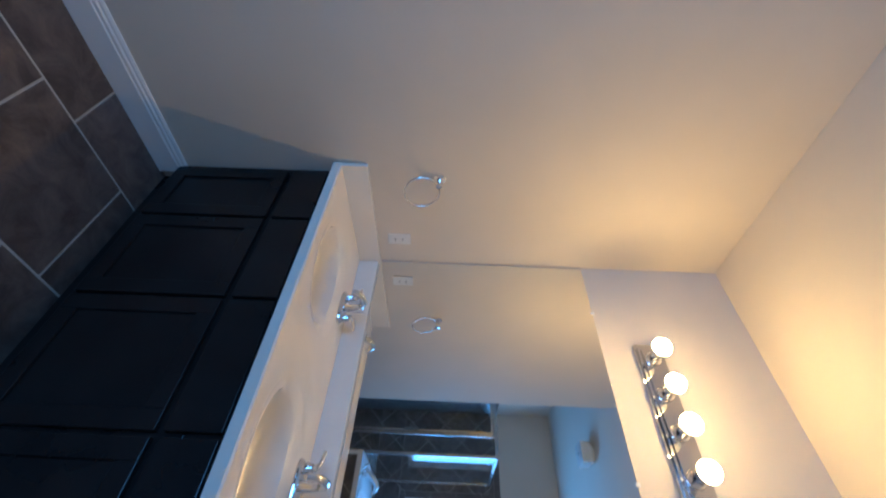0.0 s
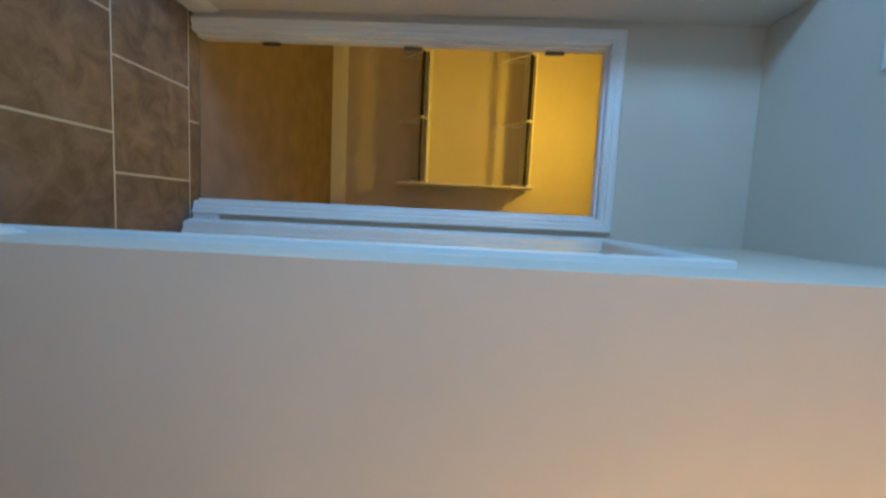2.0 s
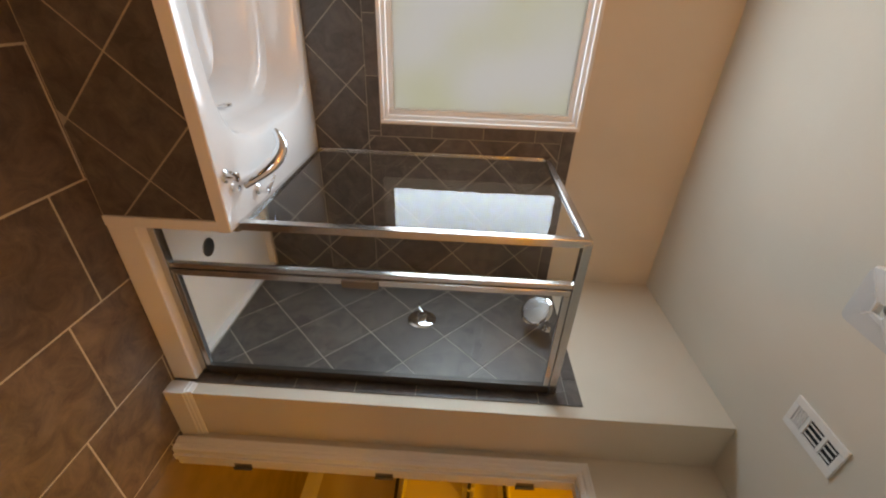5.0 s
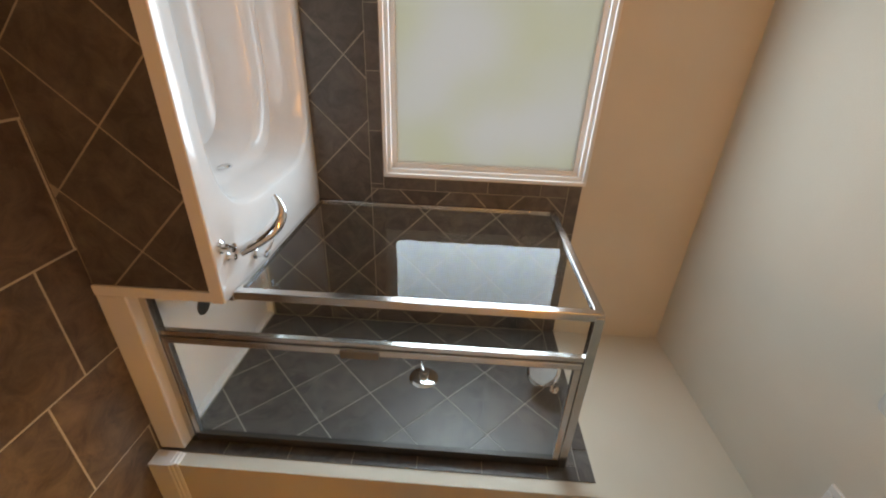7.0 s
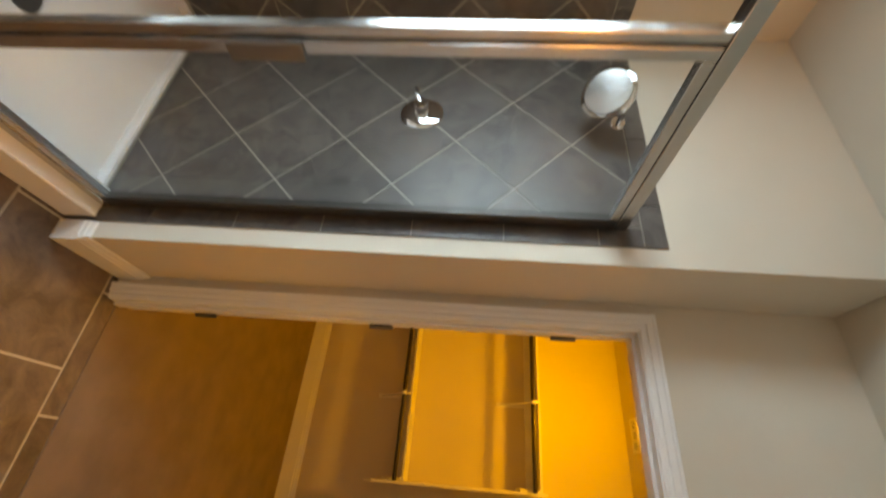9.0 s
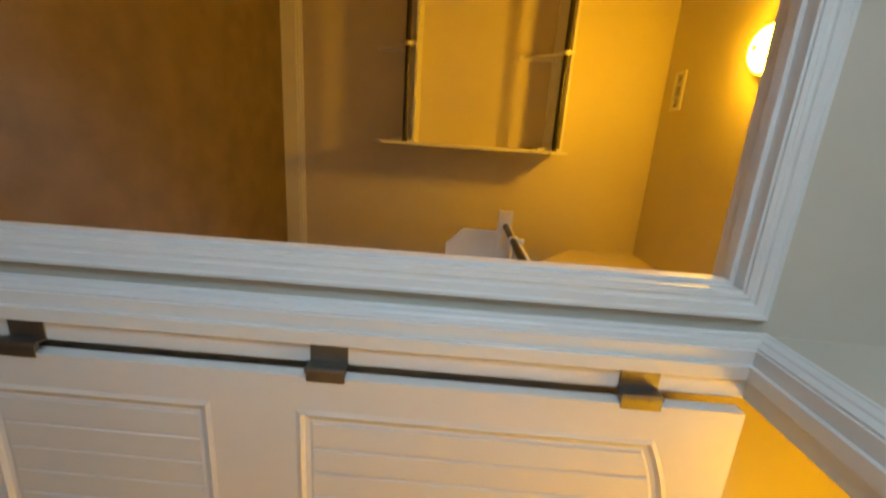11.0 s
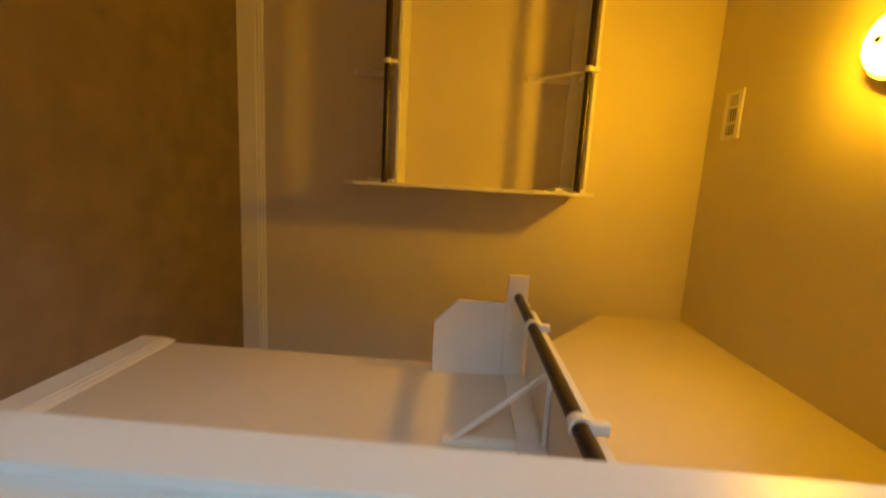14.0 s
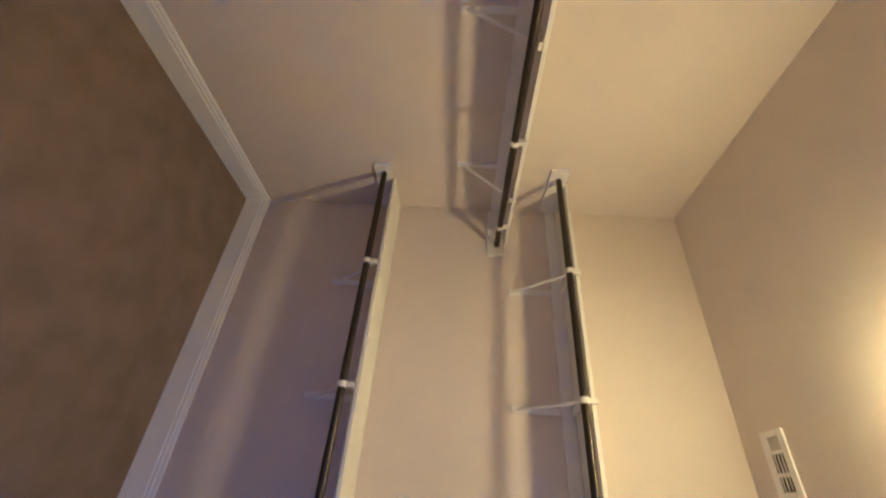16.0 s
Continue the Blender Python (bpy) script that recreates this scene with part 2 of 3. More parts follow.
# the right wall is cut away towards the back under a raking edge
cw = prism("closet_wall_right", [(CR, YC + 0.115, 0), (CR, 4.15, 0), (CR, 4.15, 1.60), (CR, CB, 2.26), (CR, CB, H), (CR, YC + 0.115, H)], (0.1, 0, 0), PAINT)
tagged(cw, "beige painted closet wall with a raked recess", kind="structure")
structure("closet_wall_recess", [(1.4, 1.5, YC + 0.115, CB, 0, H)], PAINT, "plain wall closing the closet recess")
structure("ceiling", [(XL - 0.14, XV + 0.12, YB - 0.12, CB + 0.1, H, H + 0.1)], CEIL, "beige textured painted ceiling")
structure("floor_closet", [(CL - 0.1, 1.5, 2.834, CB + 0.1, -0.1, 0.004)], CARPET, "brown cut-pile carpet in the closet")
floor = structure("floor", [(XL - 0.14, XV + 0.12, YB - 0.12, 2.834, -0.1, -0.002)], GROUT, "dark brown slate-look floor tiles with pale grout")


# ---- trim ----
J = 0.018   # jamb thickness
CASING = ((0.0, 0.0), (0.0, 0.010), (0.012, 0.013), (0.016, 0.010), (0.026, 0.012), (0.030, 0.017), (0.052, 0.019), (0.056, 0.022), (0.066, 0.022), (0.070, 0.018), (0.070, 0.0))


def casing(name, a0, a1, top, place, label):
    """Mitred moulding round an opening; place(u, z, d) puts a point at u along the wall, d off it."""
    bm = bmesh.new()
    rings = []
    for su, u, sz, z in ((-1, a0, 0, 0.0), (-1, a0, 1, top), (1, a1, 1, top), (1, a1, 0, 0.0)):
        rings.append([place(u + su * w * 0.86, z + sz * w * 0.86, d) for w, d in CASING])
    add_rings(bm, rings)
    return tagged(finish(name, bm, TRIM), label, kind="structure")


casing("trim_closet_door", OP0 + J - 0.006, OP1 - J + 0.006, DOOR_H - J + 0.006, lambda u, z, d: (u, YC - d, z), "white moulded closet door casing")
casing("trim_closet_inside", OP0 + J - 0.006, OP1 - J + 0.006, DOOR_H - J + 0.006, lambda u, z, d: (u, YC + 0.115 + d, z), "white moulded closet door casing")
casing("trim_toilet_door", WO0 + J - 0.006, WO1 - J + 0.006, DOOR_H - J + 0.006, lambda u, z, d: (XW - d, u, z), "white moulded toilet door casing")
casing("trim_toilet_inside", WO0 + J - 0.006, WO1 - J + 0.006, DOOR_H - J + 0.006, lambda u, z, d: (XW + 0.11 + d, u, z), "white moulded toilet door casing")
structure("trim_closet_jamb", [
    (OP0 - 0.001, OP0 + J, YC - 0.004, YC + 0.119, 0, DOOR_H), (OP1 - J, OP1 + 0.001, YC - 0.004, YC + 0.119, 0, DOOR_H), (OP0 + J, OP1 - J, YC - 0.004, YC + 0.119, DOOR_H - J, DOOR_H + 0.001),
    (OP0 + J, OP0 + J + 0.012, YC + 0.03, YC + 0.065, 0, DOOR_H - J), (OP1 - J - 0.012, OP1 - J, YC + 0.03, YC + 0.065, 0, DOOR_H - J), (OP0 + J + 0.012, OP1 - J - 0.012, YC + 0.03, YC + 0.065, DOOR_H - J - 0.012, DOOR_H - J)],
    TRIM, "white closet door jamb with stop", 0.0015)
structure("trim_toilet_jamb", [
    (XW - 0.004, XW + 0.114, WO0 - 0.001, WO0 + J, 0, DOOR_H), (XW - 0.004, XW + 0.114, WO1 - J, WO1 + 0.001, 0, DOOR_H), (XW - 0.004, XW + 0.114, WO0 + J, WO1 - J, DOOR_H - J, DOOR_H + 0.001),
    (XW + 0.03, XW + 0.065, WO0 + J, WO0 + J + 0.012, 0, DOOR_H - J), (XW + 0.03, XW + 0.065, WO1 - J - 0.012, WO1 - J, 0, DOOR_H - J), (XW + 0.03, XW + 0.065, WO0 + J + 0.012, WO1 - J - 0.012, DOOR_H - J - 0.012, DOOR_H - J)],
    TRIM, "white toilet door jamb with stop", 0.0015)
BASE = ((0, 0), (0.016, 0), (0.016, 0.092), (0.013, 0.097), (0.013, 0.108), (0.009, 0.114), (0.008, 0.122), (0.004, 0.130), (0, 0.130))


def baseboard(rows, tall=1.0):
    """rows: start, end, and the way off the wall."""
    bm = bmesh.new()
    for (x0, y0), (x1, y1), (nx, ny) in rows:
        rings = [[(x + nx * d, y + ny * d, z * tall) for d, z in BASE] for x, y in ((x0, y0), (x1, y1))]
        add_rings(bm, rings)
    return tagged(finish("baseboard", bm, TRIM), "white moulded baseboard", kind="structure")


CO0, CO1 = OP0 - 0.05, OP1 + 0.05
baseboard([
    ((XW, YR), (1.075, YR), (0, -1)), ((XW, YR - 0.016), (XW, WO0 - 0.05), (-1, 0)),
    ((XS, YS - 0.016), (XS, YC), (1, 0)), ((XS, YS), (-1.225, YS), (0, -1)),
    ((CO1, YC), (XW, YC), (0, -1)),
    ((XL, YB), (XV, YB), (0, 1))])
baseboard([((0.16, YC), (1.48, YC), (0, -1)), ((1.48, YR + 0.11), (1.48, YC), (-1, 0)), ((-0.04, YR + 0.11), (1.48, YR + 0.11), (0, 1))])
baseboard([
    ((CL, CB), (1.4, CB), (0, -1)), ((CL, YC + 0.115), (CL, CB), (1, 0)), ((CR, YC + 0.115), (CR, 4.166), (-1, 0)), ((CR, 4.15), (CR + 0.1, 4.15), (0, 1)),
    ((CL, YC + 0.115), (CO0, YC + 0.115), (0, 1)), ((CO1, YC + 0.115), (CR, YC + 0.115), (0, 1))], 1.2)

# ---- window ----
w0, w1, wz0, wz1 = WIN


def ring_frame(bm, x0, x1, u0, u1, z0, z1, wide, bevel=0.003):
    add_box(bm, x0, x1, u0, u0 + wide, z0, z1, bevel)
    add_box(bm, x0, x1, u1 - wide, u1, z0, z1, bevel)
    add_box(bm, x0, x1, u0 + wide, u1 - wide, z0, z0 + wide, bevel)
    add_box(bm, x0, x1, u0 + wide, u1 - wide, z1 - wide, z1, bevel)


window = thing("window_1", (XL, (w0 + w1) / 2, wz0), "white vinyl window with a frosted pane above the tub", "window")
window["kind"] = "structure"
bm = bmesh.new()
ring_frame(bm, XL - 0.12, XL + 0.006, w0, w1, wz0, wz1, 0.022)
ring_frame(bm, XL - 0.10, XL - 0.012, w0 + 0.022, w1 - 0.022, wz0 + 0.022, wz1 - 0.022, 0.024)
ring_frame(bm, XL - 0.09, XL - 0.035, w0 + 0.046, w1 - 0.046, wz0 + 0.046, wz1 - 0.046, 0.03)
finish("frame", bm, TRIM, window)
pane = boxes("pane", [(XL - 0.066, XL - 0.060, w0 + 0.07, w1 - 0.07, wz0 + 0.07, wz1 - 0.07)], FROST, window)
pane.visible_shadow = False
# bright overcast day outside the window
outside = bpy.data.materials.new("daylight")
outside.use_nodes = True
nt = outside.node_tree
em = nt.nodes.new("ShaderNodeEmission")
no = nt.nodes.new("ShaderNodeTexNoise")
no.inputs["Scale"].default_value = 2.2
rp = nt.nodes.new("ShaderNodeValToRGB")
rp.color_ramp.elements[0].position, rp.color_ramp.elements[0].color = 0.40, (0.54, 0.80, 0.86, 1)
rp.color_ramp.elements[1].position, rp.color_ramp.elements[1].color = 0.60, (0.60, 0.88, 1.3, 1)
tc = nt.nodes.new("ShaderNodeTexCoord")
nt.links.new(tc.outputs["Object"], no.inputs["Vector"])
nt.links.new(no.outputs["Fac"], rp.inputs[0])
nt.links.new(rp.outputs[0], em.inputs[0])
em.inputs[1].default_value = DAY
nt.links.new(em.outputs[0], nt.nodes["Material Output"].inputs[0])
tagged(boxes("backdrop", [(XL - 0.42, XL - 0.40, w0 - 0.5, w1 + 0.5, wz0 - 0.5, wz1 + 0.6)], outside), "bright daylight outside the window", kind="structure")


# ---- wall tiles ----
def diamonds(parent, rect, origin, place, out, diag=0.4313, thick=0.002):
    u0, u1, v0, v1 = rect
    h = diag / 2 - 0.0048
    for i in range(-12, 13):
        for j in range(-12, 13):
            cu, cv = origin[0] + (i + j) * diag / 2, origin[1] + (i - j) * diag / 2 + diag / 2
            poly = clip([(cu - h, cv), (cu, cv - h), (cu + h, cv), (cu, cv + h)], u0 + 0.002, u1 - 0.002, v0 + 0.002, v1 - 0.002)
            if len(poly) >= 3 and area(poly) > 4e-4:
                prism("tile", [place(u, v) for u, v in poly], Vector(out) * thick, WTILE, parent)


def strip(parent, rect, along, place, out, length=0.305, thick=0.003):
    u0, u1, v0, v1 = rect
    a, b = (u0, u1) if along == "u" else (v0, v1)
    s = a
    while s < b - 0.01:
        e = min(s + length, b)
        r = (s + 0.002, e - 0.002, v0 + 0.002, v1 - 0.002) if along == "u" else (u0 + 0.002, u1 - 0.002, s + 0.002, e - 0.002)
        prism("tile", [place(r[0], r[2]), place(r[1], r[2]), place(r[1], r[3]), place(r[0], r[3])], Vector(out) * thick, WTILE, parent)
        s = e


TT = 2.047
# ---- tub ----
TX, TY0, TY1, TZ = -1.235, -0.05, 1.60, 0.505
tub = thing("bathtub", (-1.78, 0.78, 0), "white acrylic drop-in bathtub in a tiled deck", "bathtub")
bm = bmesh.new()
N = 72
cx, cy = -1.80, 0.735
rim = squircle(cx, cy, 0.475, 0.585, 4.5, N)
outer = on_rect(cx, cy, XL + 0.001, TX, TY0, TY1, rim)
rings = [[(x, y, TZ - 0.05) for x, y in outer], [(x, y, TZ - 0.004) for x, y in outer]]
rings.append([(cx + (x - cx) * 0.994, cy + (y - cy) * 0.994, TZ) for x, y in outer])
rings.append([(x, y, TZ) for x, y in squircle(cx, cy, 0.480, 0.590, 4.5, N)])
for a, b, z, p, dx, dy in ((0.470, 0.580, 0.499, 4.5, 0, 0), (0.458, 0.566, 0.480, 4.5, 0, 0), (0.435, 0.545, 0.36, 4.2, 0, 0), (0.425, 0.535, 0.33, 4.0, 0, 0), (0.375, 0.525, 0.315, 3.2, 0, 0), (0.345, 0.50, 0.28, 3.2, 0, 0.0), (0.315, 0.46, 0.12, 3.2, 0, 0), (0.26, 0.40, 0.085, 3, 0, 0), (0.12, 0.2, 0.075, 2.6, 0, 0)):
    rings.append([(x, y, z) for x, y in squircle(cx + dx, cy + dy, a, b, p, N)])
add_rings(bm, rings, cap_start=False)
finish("basin", bm, ACRYLIC, tub, smooth=True)
boxes("end_panel", [(TX - 0.05, TX - 0.002, TY1 - 0.045, TY1 - 0.002, 0, TZ - 0.05), (XL + 0.001, TX - 0.05, TY1 - 0.03, TY1 - 0.002, 0.04, TZ - 0.05)], ACRYLIC, tub, 0.003)
apron = boxes("apron", [(TX - 0.09, TX - 0.012, TY0, TY1 - 0.046, 0, TZ - 0.052)], WGROUT, tub)
diamonds(apron, (TY0, TY1 - 0.046, 0.003, TZ - 0.054), (1.40, 0.243), lambda u, v: (TX - 0.012, u, v), (1, 0, 0))
lathe("overflow", [(0.0, 0), (0.034, 0.0), (0.036, 0.006), (0.030, 0.012), (0.0, 0.014)], (cx + 0.05, cy + 0.508, 0.30), CHROME, tub, axis=(0, -1, -0.15))
tap = thing("tub_faucet", (-1.40, 1.44, TZ), "chrome deck-mounted tub spout with lever handles", "faucet")
sp = []
for k in range(13):
    a = k / 12
    sp.append((-1.385 - 0.115 * a, 1.455 - 0.19 * a, TZ + 0.01 + 0.145 * math.sin(math.pi * min(a * 0.72, 1)) ))
tube("spout", sp, [0.017 + 0.008 * math.sin(math.pi * k / 12) - 0.008 * k / 12 for k in range(13)], CHROME, tap, n=16, flat=1.3)
for px, py, ax in ((-1.285, 1.385, 0.6), (-1.50, 1.525, 2.4)):
    lathe("handle", [(0.026, 0), (0.026, 0.006), (0.017, 0.014), (0.015, 0.045), (0.018, 0.05), (0.0, 0.056)], (px, py, TZ), CHROME, tap)
    tube("lever", [(px, py, TZ + 0.046), (px + 0.035 * math.cos(ax), py - 0.035 * math.sin(ax), TZ + 0.056), (px + 0.07 * math.cos(ax), py - 0.07 * math.sin(ax), TZ + 0.062)], [0.009, 0.008, 0.006], CHROME, tap)
lathe("knob", [(0.016, 0), (0.016, 0.004), (0.010, 0.010), (0.012, 0.03), (0.0, 0.034)], (-1.315, 1.44, TZ), CHROME, tap)

# ---- shower ----
GX, GY = -1.31, 1.60
shower = thing("shower_enclosure", (-1.31, 2.04, 0.0), "aluminium framed glass shower enclosure with a hinged door", "shower")
T = 1.915
bm = bmesh.new()
add_box(bm, GX - 0.018, GX + 0.018, GY - 0.018, GY + 0.018, TZ, T, 0.003)
add_box(bm, GX - 0.018, GX + 0.018, GY + 0.0, GY + 0.026, 0.125, TZ, 0.003)
add_box(bm, GX - 0.020, GX + 0.020, GY, YS - 0.008, T - 0.035, T + 0.003, 0.003)
add_box(bm, GX - 0.022, GX + 0.024, GY + 0.02, YS - 0.008, 0.118, 0.150, 0.004)
add_box(bm, XL + 0.008, GX, GY - 0.016, GY + 0.016, T - 0.033, T + 0.001, 0.003)
add_box(bm, XL + 0.008, GX, GY - 0.014, GY + 0.014, TZ, TZ + 0.022, 0.003)
add_box(bm, XL + 0.008, XL + 0.03, GY - 0.014, GY + 0.014, TZ, T, 0.003)
add_box(bm, GX - 0.015, GX + 0.015, 1.800, 1.824, 0.14, T - 0.03, 0.003)
finish("frame", bm, ALU, shower)
# wall jamb and hinge stile, coloured dark for what the polished metal reflects
tagged(boxes("wall_jamb", [(GX - 0.018, GX + 0.018, YS - 0.034, YS - 0.009, 0.12, T - 0.037), (GX - 0.004, GX + 0.024, 2.4105, 2.440, 0.155, T - 0.042)], DARK_REFLECT, shower, 0.002), "metal jamb and hinge stile with a dark reflection painted in")
dr = boxes("door", [
    (GX - 0.004, GX + 0.024, 1.826, 1.856, 0.155, T - 0.04),
    (GX - 0.004, GX + 0.024, 1.856, 2.410, 0.155, 0.180), (GX - 0.004, GX + 0.024, 1.856, 2.410, T - 0.068, T - 0.04)], ALU, shower, 0.003)
tagged(boxes("handle", [(GX + 0.024, GX + 0.034, 1.828, 1.868, 0.90, 1.06)], NICKEL, shower, 0.004), "brushed nickel pull")
for nm, r in (("door_pane", (GX + 0.006, GX + 0.012, 1.85, 2.415, 0.17, T - 0.06)), ("fixed_pane", (GX - 0.003, GX + 0.003, GY + 0.018, 1.802, 0.14, T - 0.03)), ("side_pane", (XL + 0.02, GX - 0.01, GY - 0.003, GY + 0.003, TZ + 0.01, T - 0.02))):
    g = boxes(nm, [r], GLASS, shower)
    g.visible_shadow = False
pan = thing("shower_pan", (-1.8, 2.04, 0), "white acrylic shower base with a front curb", "shower base")
bm = bmesh.new()
add_box(bm, GX - 0.05, TX - 0.004, GY - 0.002, YS - 0.012, 0, 0.118, 0.006)
add_box(bm, XL + 0.008, GX - 0.05, GY, YS - 0.012, 0, 0.05)
finish("base", bm, ACRYLIC, pan)
boxes("rim", [(XL + 0.008, GX - 0.05, GY, GY + 0.02, 0.05, 0.45), (XL + 0.008, GX - 0.05, YS - 0.03, YS - 0.012, 0.05, 0.09), (XL + 0.008, XL + 0.026, GY + 0.02, YS - 0.03, 0.05, 0.09)], ACRYLIC, pan, 0.004)
tagged(lathe("drain", [(0.0, 0), (0.052, 0.0), (0.050, 0.004), (0.0, 0.005)], (-1.71, 1.975, 0.05), NICKEL, pan), "dark metal drain cover")
valve = thing("shower_valve", (-1.80, YS, 1.2), "chrome round shower valve with a lever handle", "shower valve")
lathe("plate", [(0.0, 0), (0.085, 0.0), (0.085, 0.004), (0.070, 0.012), (0.03, 0.016), (0.028, 0.05), (0.024, 0.058), (0.0, 0.06)], (-1.80, YS - 0.006, 1.2), CHROME, valve, axis=(0, -1, 0), n=36)
tube("lever", [(-1.80, YS - 0.05, 1.2), (-1.83, YS - 0.066, 1.185), (-1.875, YS - 0.072, 1.175)], [0.013, 0.011, 0.008], CHROME, valve)
head = thing("shower_set", (-1.78, YS, 1.93), "chrome round shower head on a bent arm", "shower head")
tube("arm", [(-1.78, YS, 1.955), (-1.78, YS - 0.05, 1.96), (-1.775, YS - 0.10, 1.94), (-1.77, YS - 0.13, 1.905)], 0.0105, CHROME, head)
lathe("flange", [(0.0, 0), (0.03, 0), (0.026, 0.008), (0.0, 0.01)], (-1.78, YS - 0.005, 1.955), CHROME, head, axis=(0, -1, 0))
lathe("rose", [(0.0, -0.03), (0.016, -0.028), (0.022, -0.012), (0.085, 0.012), (0.096, 0.02), (0.096, 0.028), (0.088, 0.032), (0.0, 0.034)], (-1.77, YS - 0.14, 1.885), CHROME, head, axis=(0.3, -0.8, -0.55), n=40)
tagged(lathe("nozzle_face", [(0.0, 0.0335), (0.082, 0.0335), (0.080, 0.037), (0.0, 0.039)], (-1.77, YS - 0.14, 1.885), ALU, head, axis=(0.3, -0.8, -0.55), n=40), "pale grey nozzle face")
# ---- vanity ----
vanity = thing("vanity_cabinet", (1.33, 0.7, 0), "espresso wooden vanity cabinet with panel doors", "cabinet")
VY0 = 0.10
boxes("body", [(1.05, XV, VY0, YR - 0.004, 0.10, 0.67), (1.05, 1.068, VY0, YR - 0.004, 0.671, 0.788), (1.069, XV, VY0, VY0 + 0.018, 0.671, 0.788), (1.11, XV, VY0 + 0.01, YR - 0.004, 0, 0.10)], ESPRESSO, vanity, 0.002)
bays = [(1.315, 1.612), (0.930, 1.300), (0.510, 0.915), (0.115, 0.495)]
for y0, y1 in bays:
    for z0, z1, nm, wide in ((0.115, 0.600, "door", 0.055), (0.622, 0.770, "drawer_front", 0.0)):
        bm = bmesh.new()
        if wide:
            add_box(bm, 1.033, 1.049, y0, y0 + wide, z0, z1, 0.002)
            add_box(bm, 1.033, 1.049, y1 - wide, y1, z0, z1, 0.002)
            add_box(bm, 1.033, 1.049, y0 + wide, y1 - wide, z0, z0 + wide, 0.002)
            add_box(bm, 1.033, 1.049, y0 + wide, y1 - wide, z1 - wide, z1, 0.002)
            add_box(bm, 1.042, 1.049, y0 + wide, y1 - wide, z0 + wide, z1 - wide)
        else:
            add_box(bm, 1.033, 1.049, y0, y1, z0, z1, 0.003)
        finish(nm, bm, ESPRESSO, vanity)
top = thing("washbasin_counter", (1.3, 0.7, 0.80), "cream cultured marble counter with two oval basins", "countertop")
bm = bmesh.new()
CT = 0.833
for y0, y1, sy in ((0.86, YR - 0.003, 1.225), (VY0 - 0.01, 0.86, 0.505)):
    sx = 1.265
    lip = squircle(sx, sy, 0.20, 0.25, 2.2, 64)
    edge = on_rect(sx, sy, 1.002, XV - 0.003, y0, y1, lip)
    rings = [[(x, y, CT - 0.038) for x, y in edge], [(x, y, CT - 0.005) for x, y in edge], [(x + (0.005 if x < 1.003 else 0), y, CT) for x, y in edge]]
    for a, b, z in ((0.208, 0.262, CT), (0.200, 0.252, CT - 0.003), (0.172, 0.222, CT - 0.010), (0.160, 0.208, CT - 0.022), (0.150, 0.195, CT - 0.05), (0.125, 0.165, CT - 0.095), (0.08, 0.11, CT - 0.125), (0.03, 0.035, CT - 0.135)):
        rings.append([(x, y, z) for x, y in squircle(sx - (0.0 if z > CT - 0.02 else 0.01), sy, a, b, 2.2, 64)])
    add_rings(bm, rings, cap_start=False)
bmesh.ops.remove_doubles(bm, verts=bm.verts[:], dist=0.0005)
finish("counter", bm, MARBLE, top, smooth=True)
boxes("backsplash", [(XV - 0.022, XV - 0.003, VY0 - 0.01, YR - 0.024, CT - 0.002, 0.936), (1.004, XV - 0.003, YR - 0.023, YR - 0.003, CT - 0.002, 0.946)], MARBLE, top, 0.004)
for sy in (1.225, 0.505):
    lathe("drain", [(0.0, 0), (0.03, 0.0), (0.028, 0.006), (0.0, 0.004)], (1.255, sy, CT - 0.135), CHROME, top)


def sink_faucet(y):
    fx = 1.50
    f = thing("sink_faucet", (fx, y, CT), "chrome centerset basin faucet with lever handle", "faucet", "basin faucets")
    bm = bmesh.new()
    rings = [[(px, py, z) for px, py in squircle(fx, y, a, b, 2.6, 32)] for a, b, z in ((0.032, 0.085, CT), (0.032, 0.085, CT + 0.010), (0.026, 0.078, CT + 0.018))]
    add_rings(bm, rings)
    finish("plate", bm, CHROME, f, smooth=True)
    pts = [(fx, y, CT + 0.01), (fx, y, CT + 0.06), (fx - 0.012, y, CT + 0.092), (fx - 0.045, y, CT + 0.112), (fx - 0.085, y, CT + 0.108), (fx - 0.112, y, CT + 0.088), (fx - 0.118, y, CT + 0.07)]
    tube("spout", pts, [0.02, 0.018, 0.016, 0.015, 0.014, 0.013, 0.013], CHROME, f)
    for s in (-1, 1):
        lathe("handle", [(0.02, 0), (0.018, 0.03), (0.014, 0.042), (0.016, 0.052), (0.0, 0.058)], (fx, y + s * 0.055, CT + 0.01), CHROME, f)
        tube("lever", [(fx, y + s * 0.055, CT + 0.062), (fx + 0.005, y + s * 0.085, CT + 0.072), (fx + 0.008, y + s * 0.115, CT + 0.076)], [0.008, 0.007, 0.005], CHROME, f)
    tube("lift_rod", [(fx + 0.03, y, CT + 0.015), (fx + 0.03, y, CT + 0.10)], 0.003, CHROME, f)
    return f


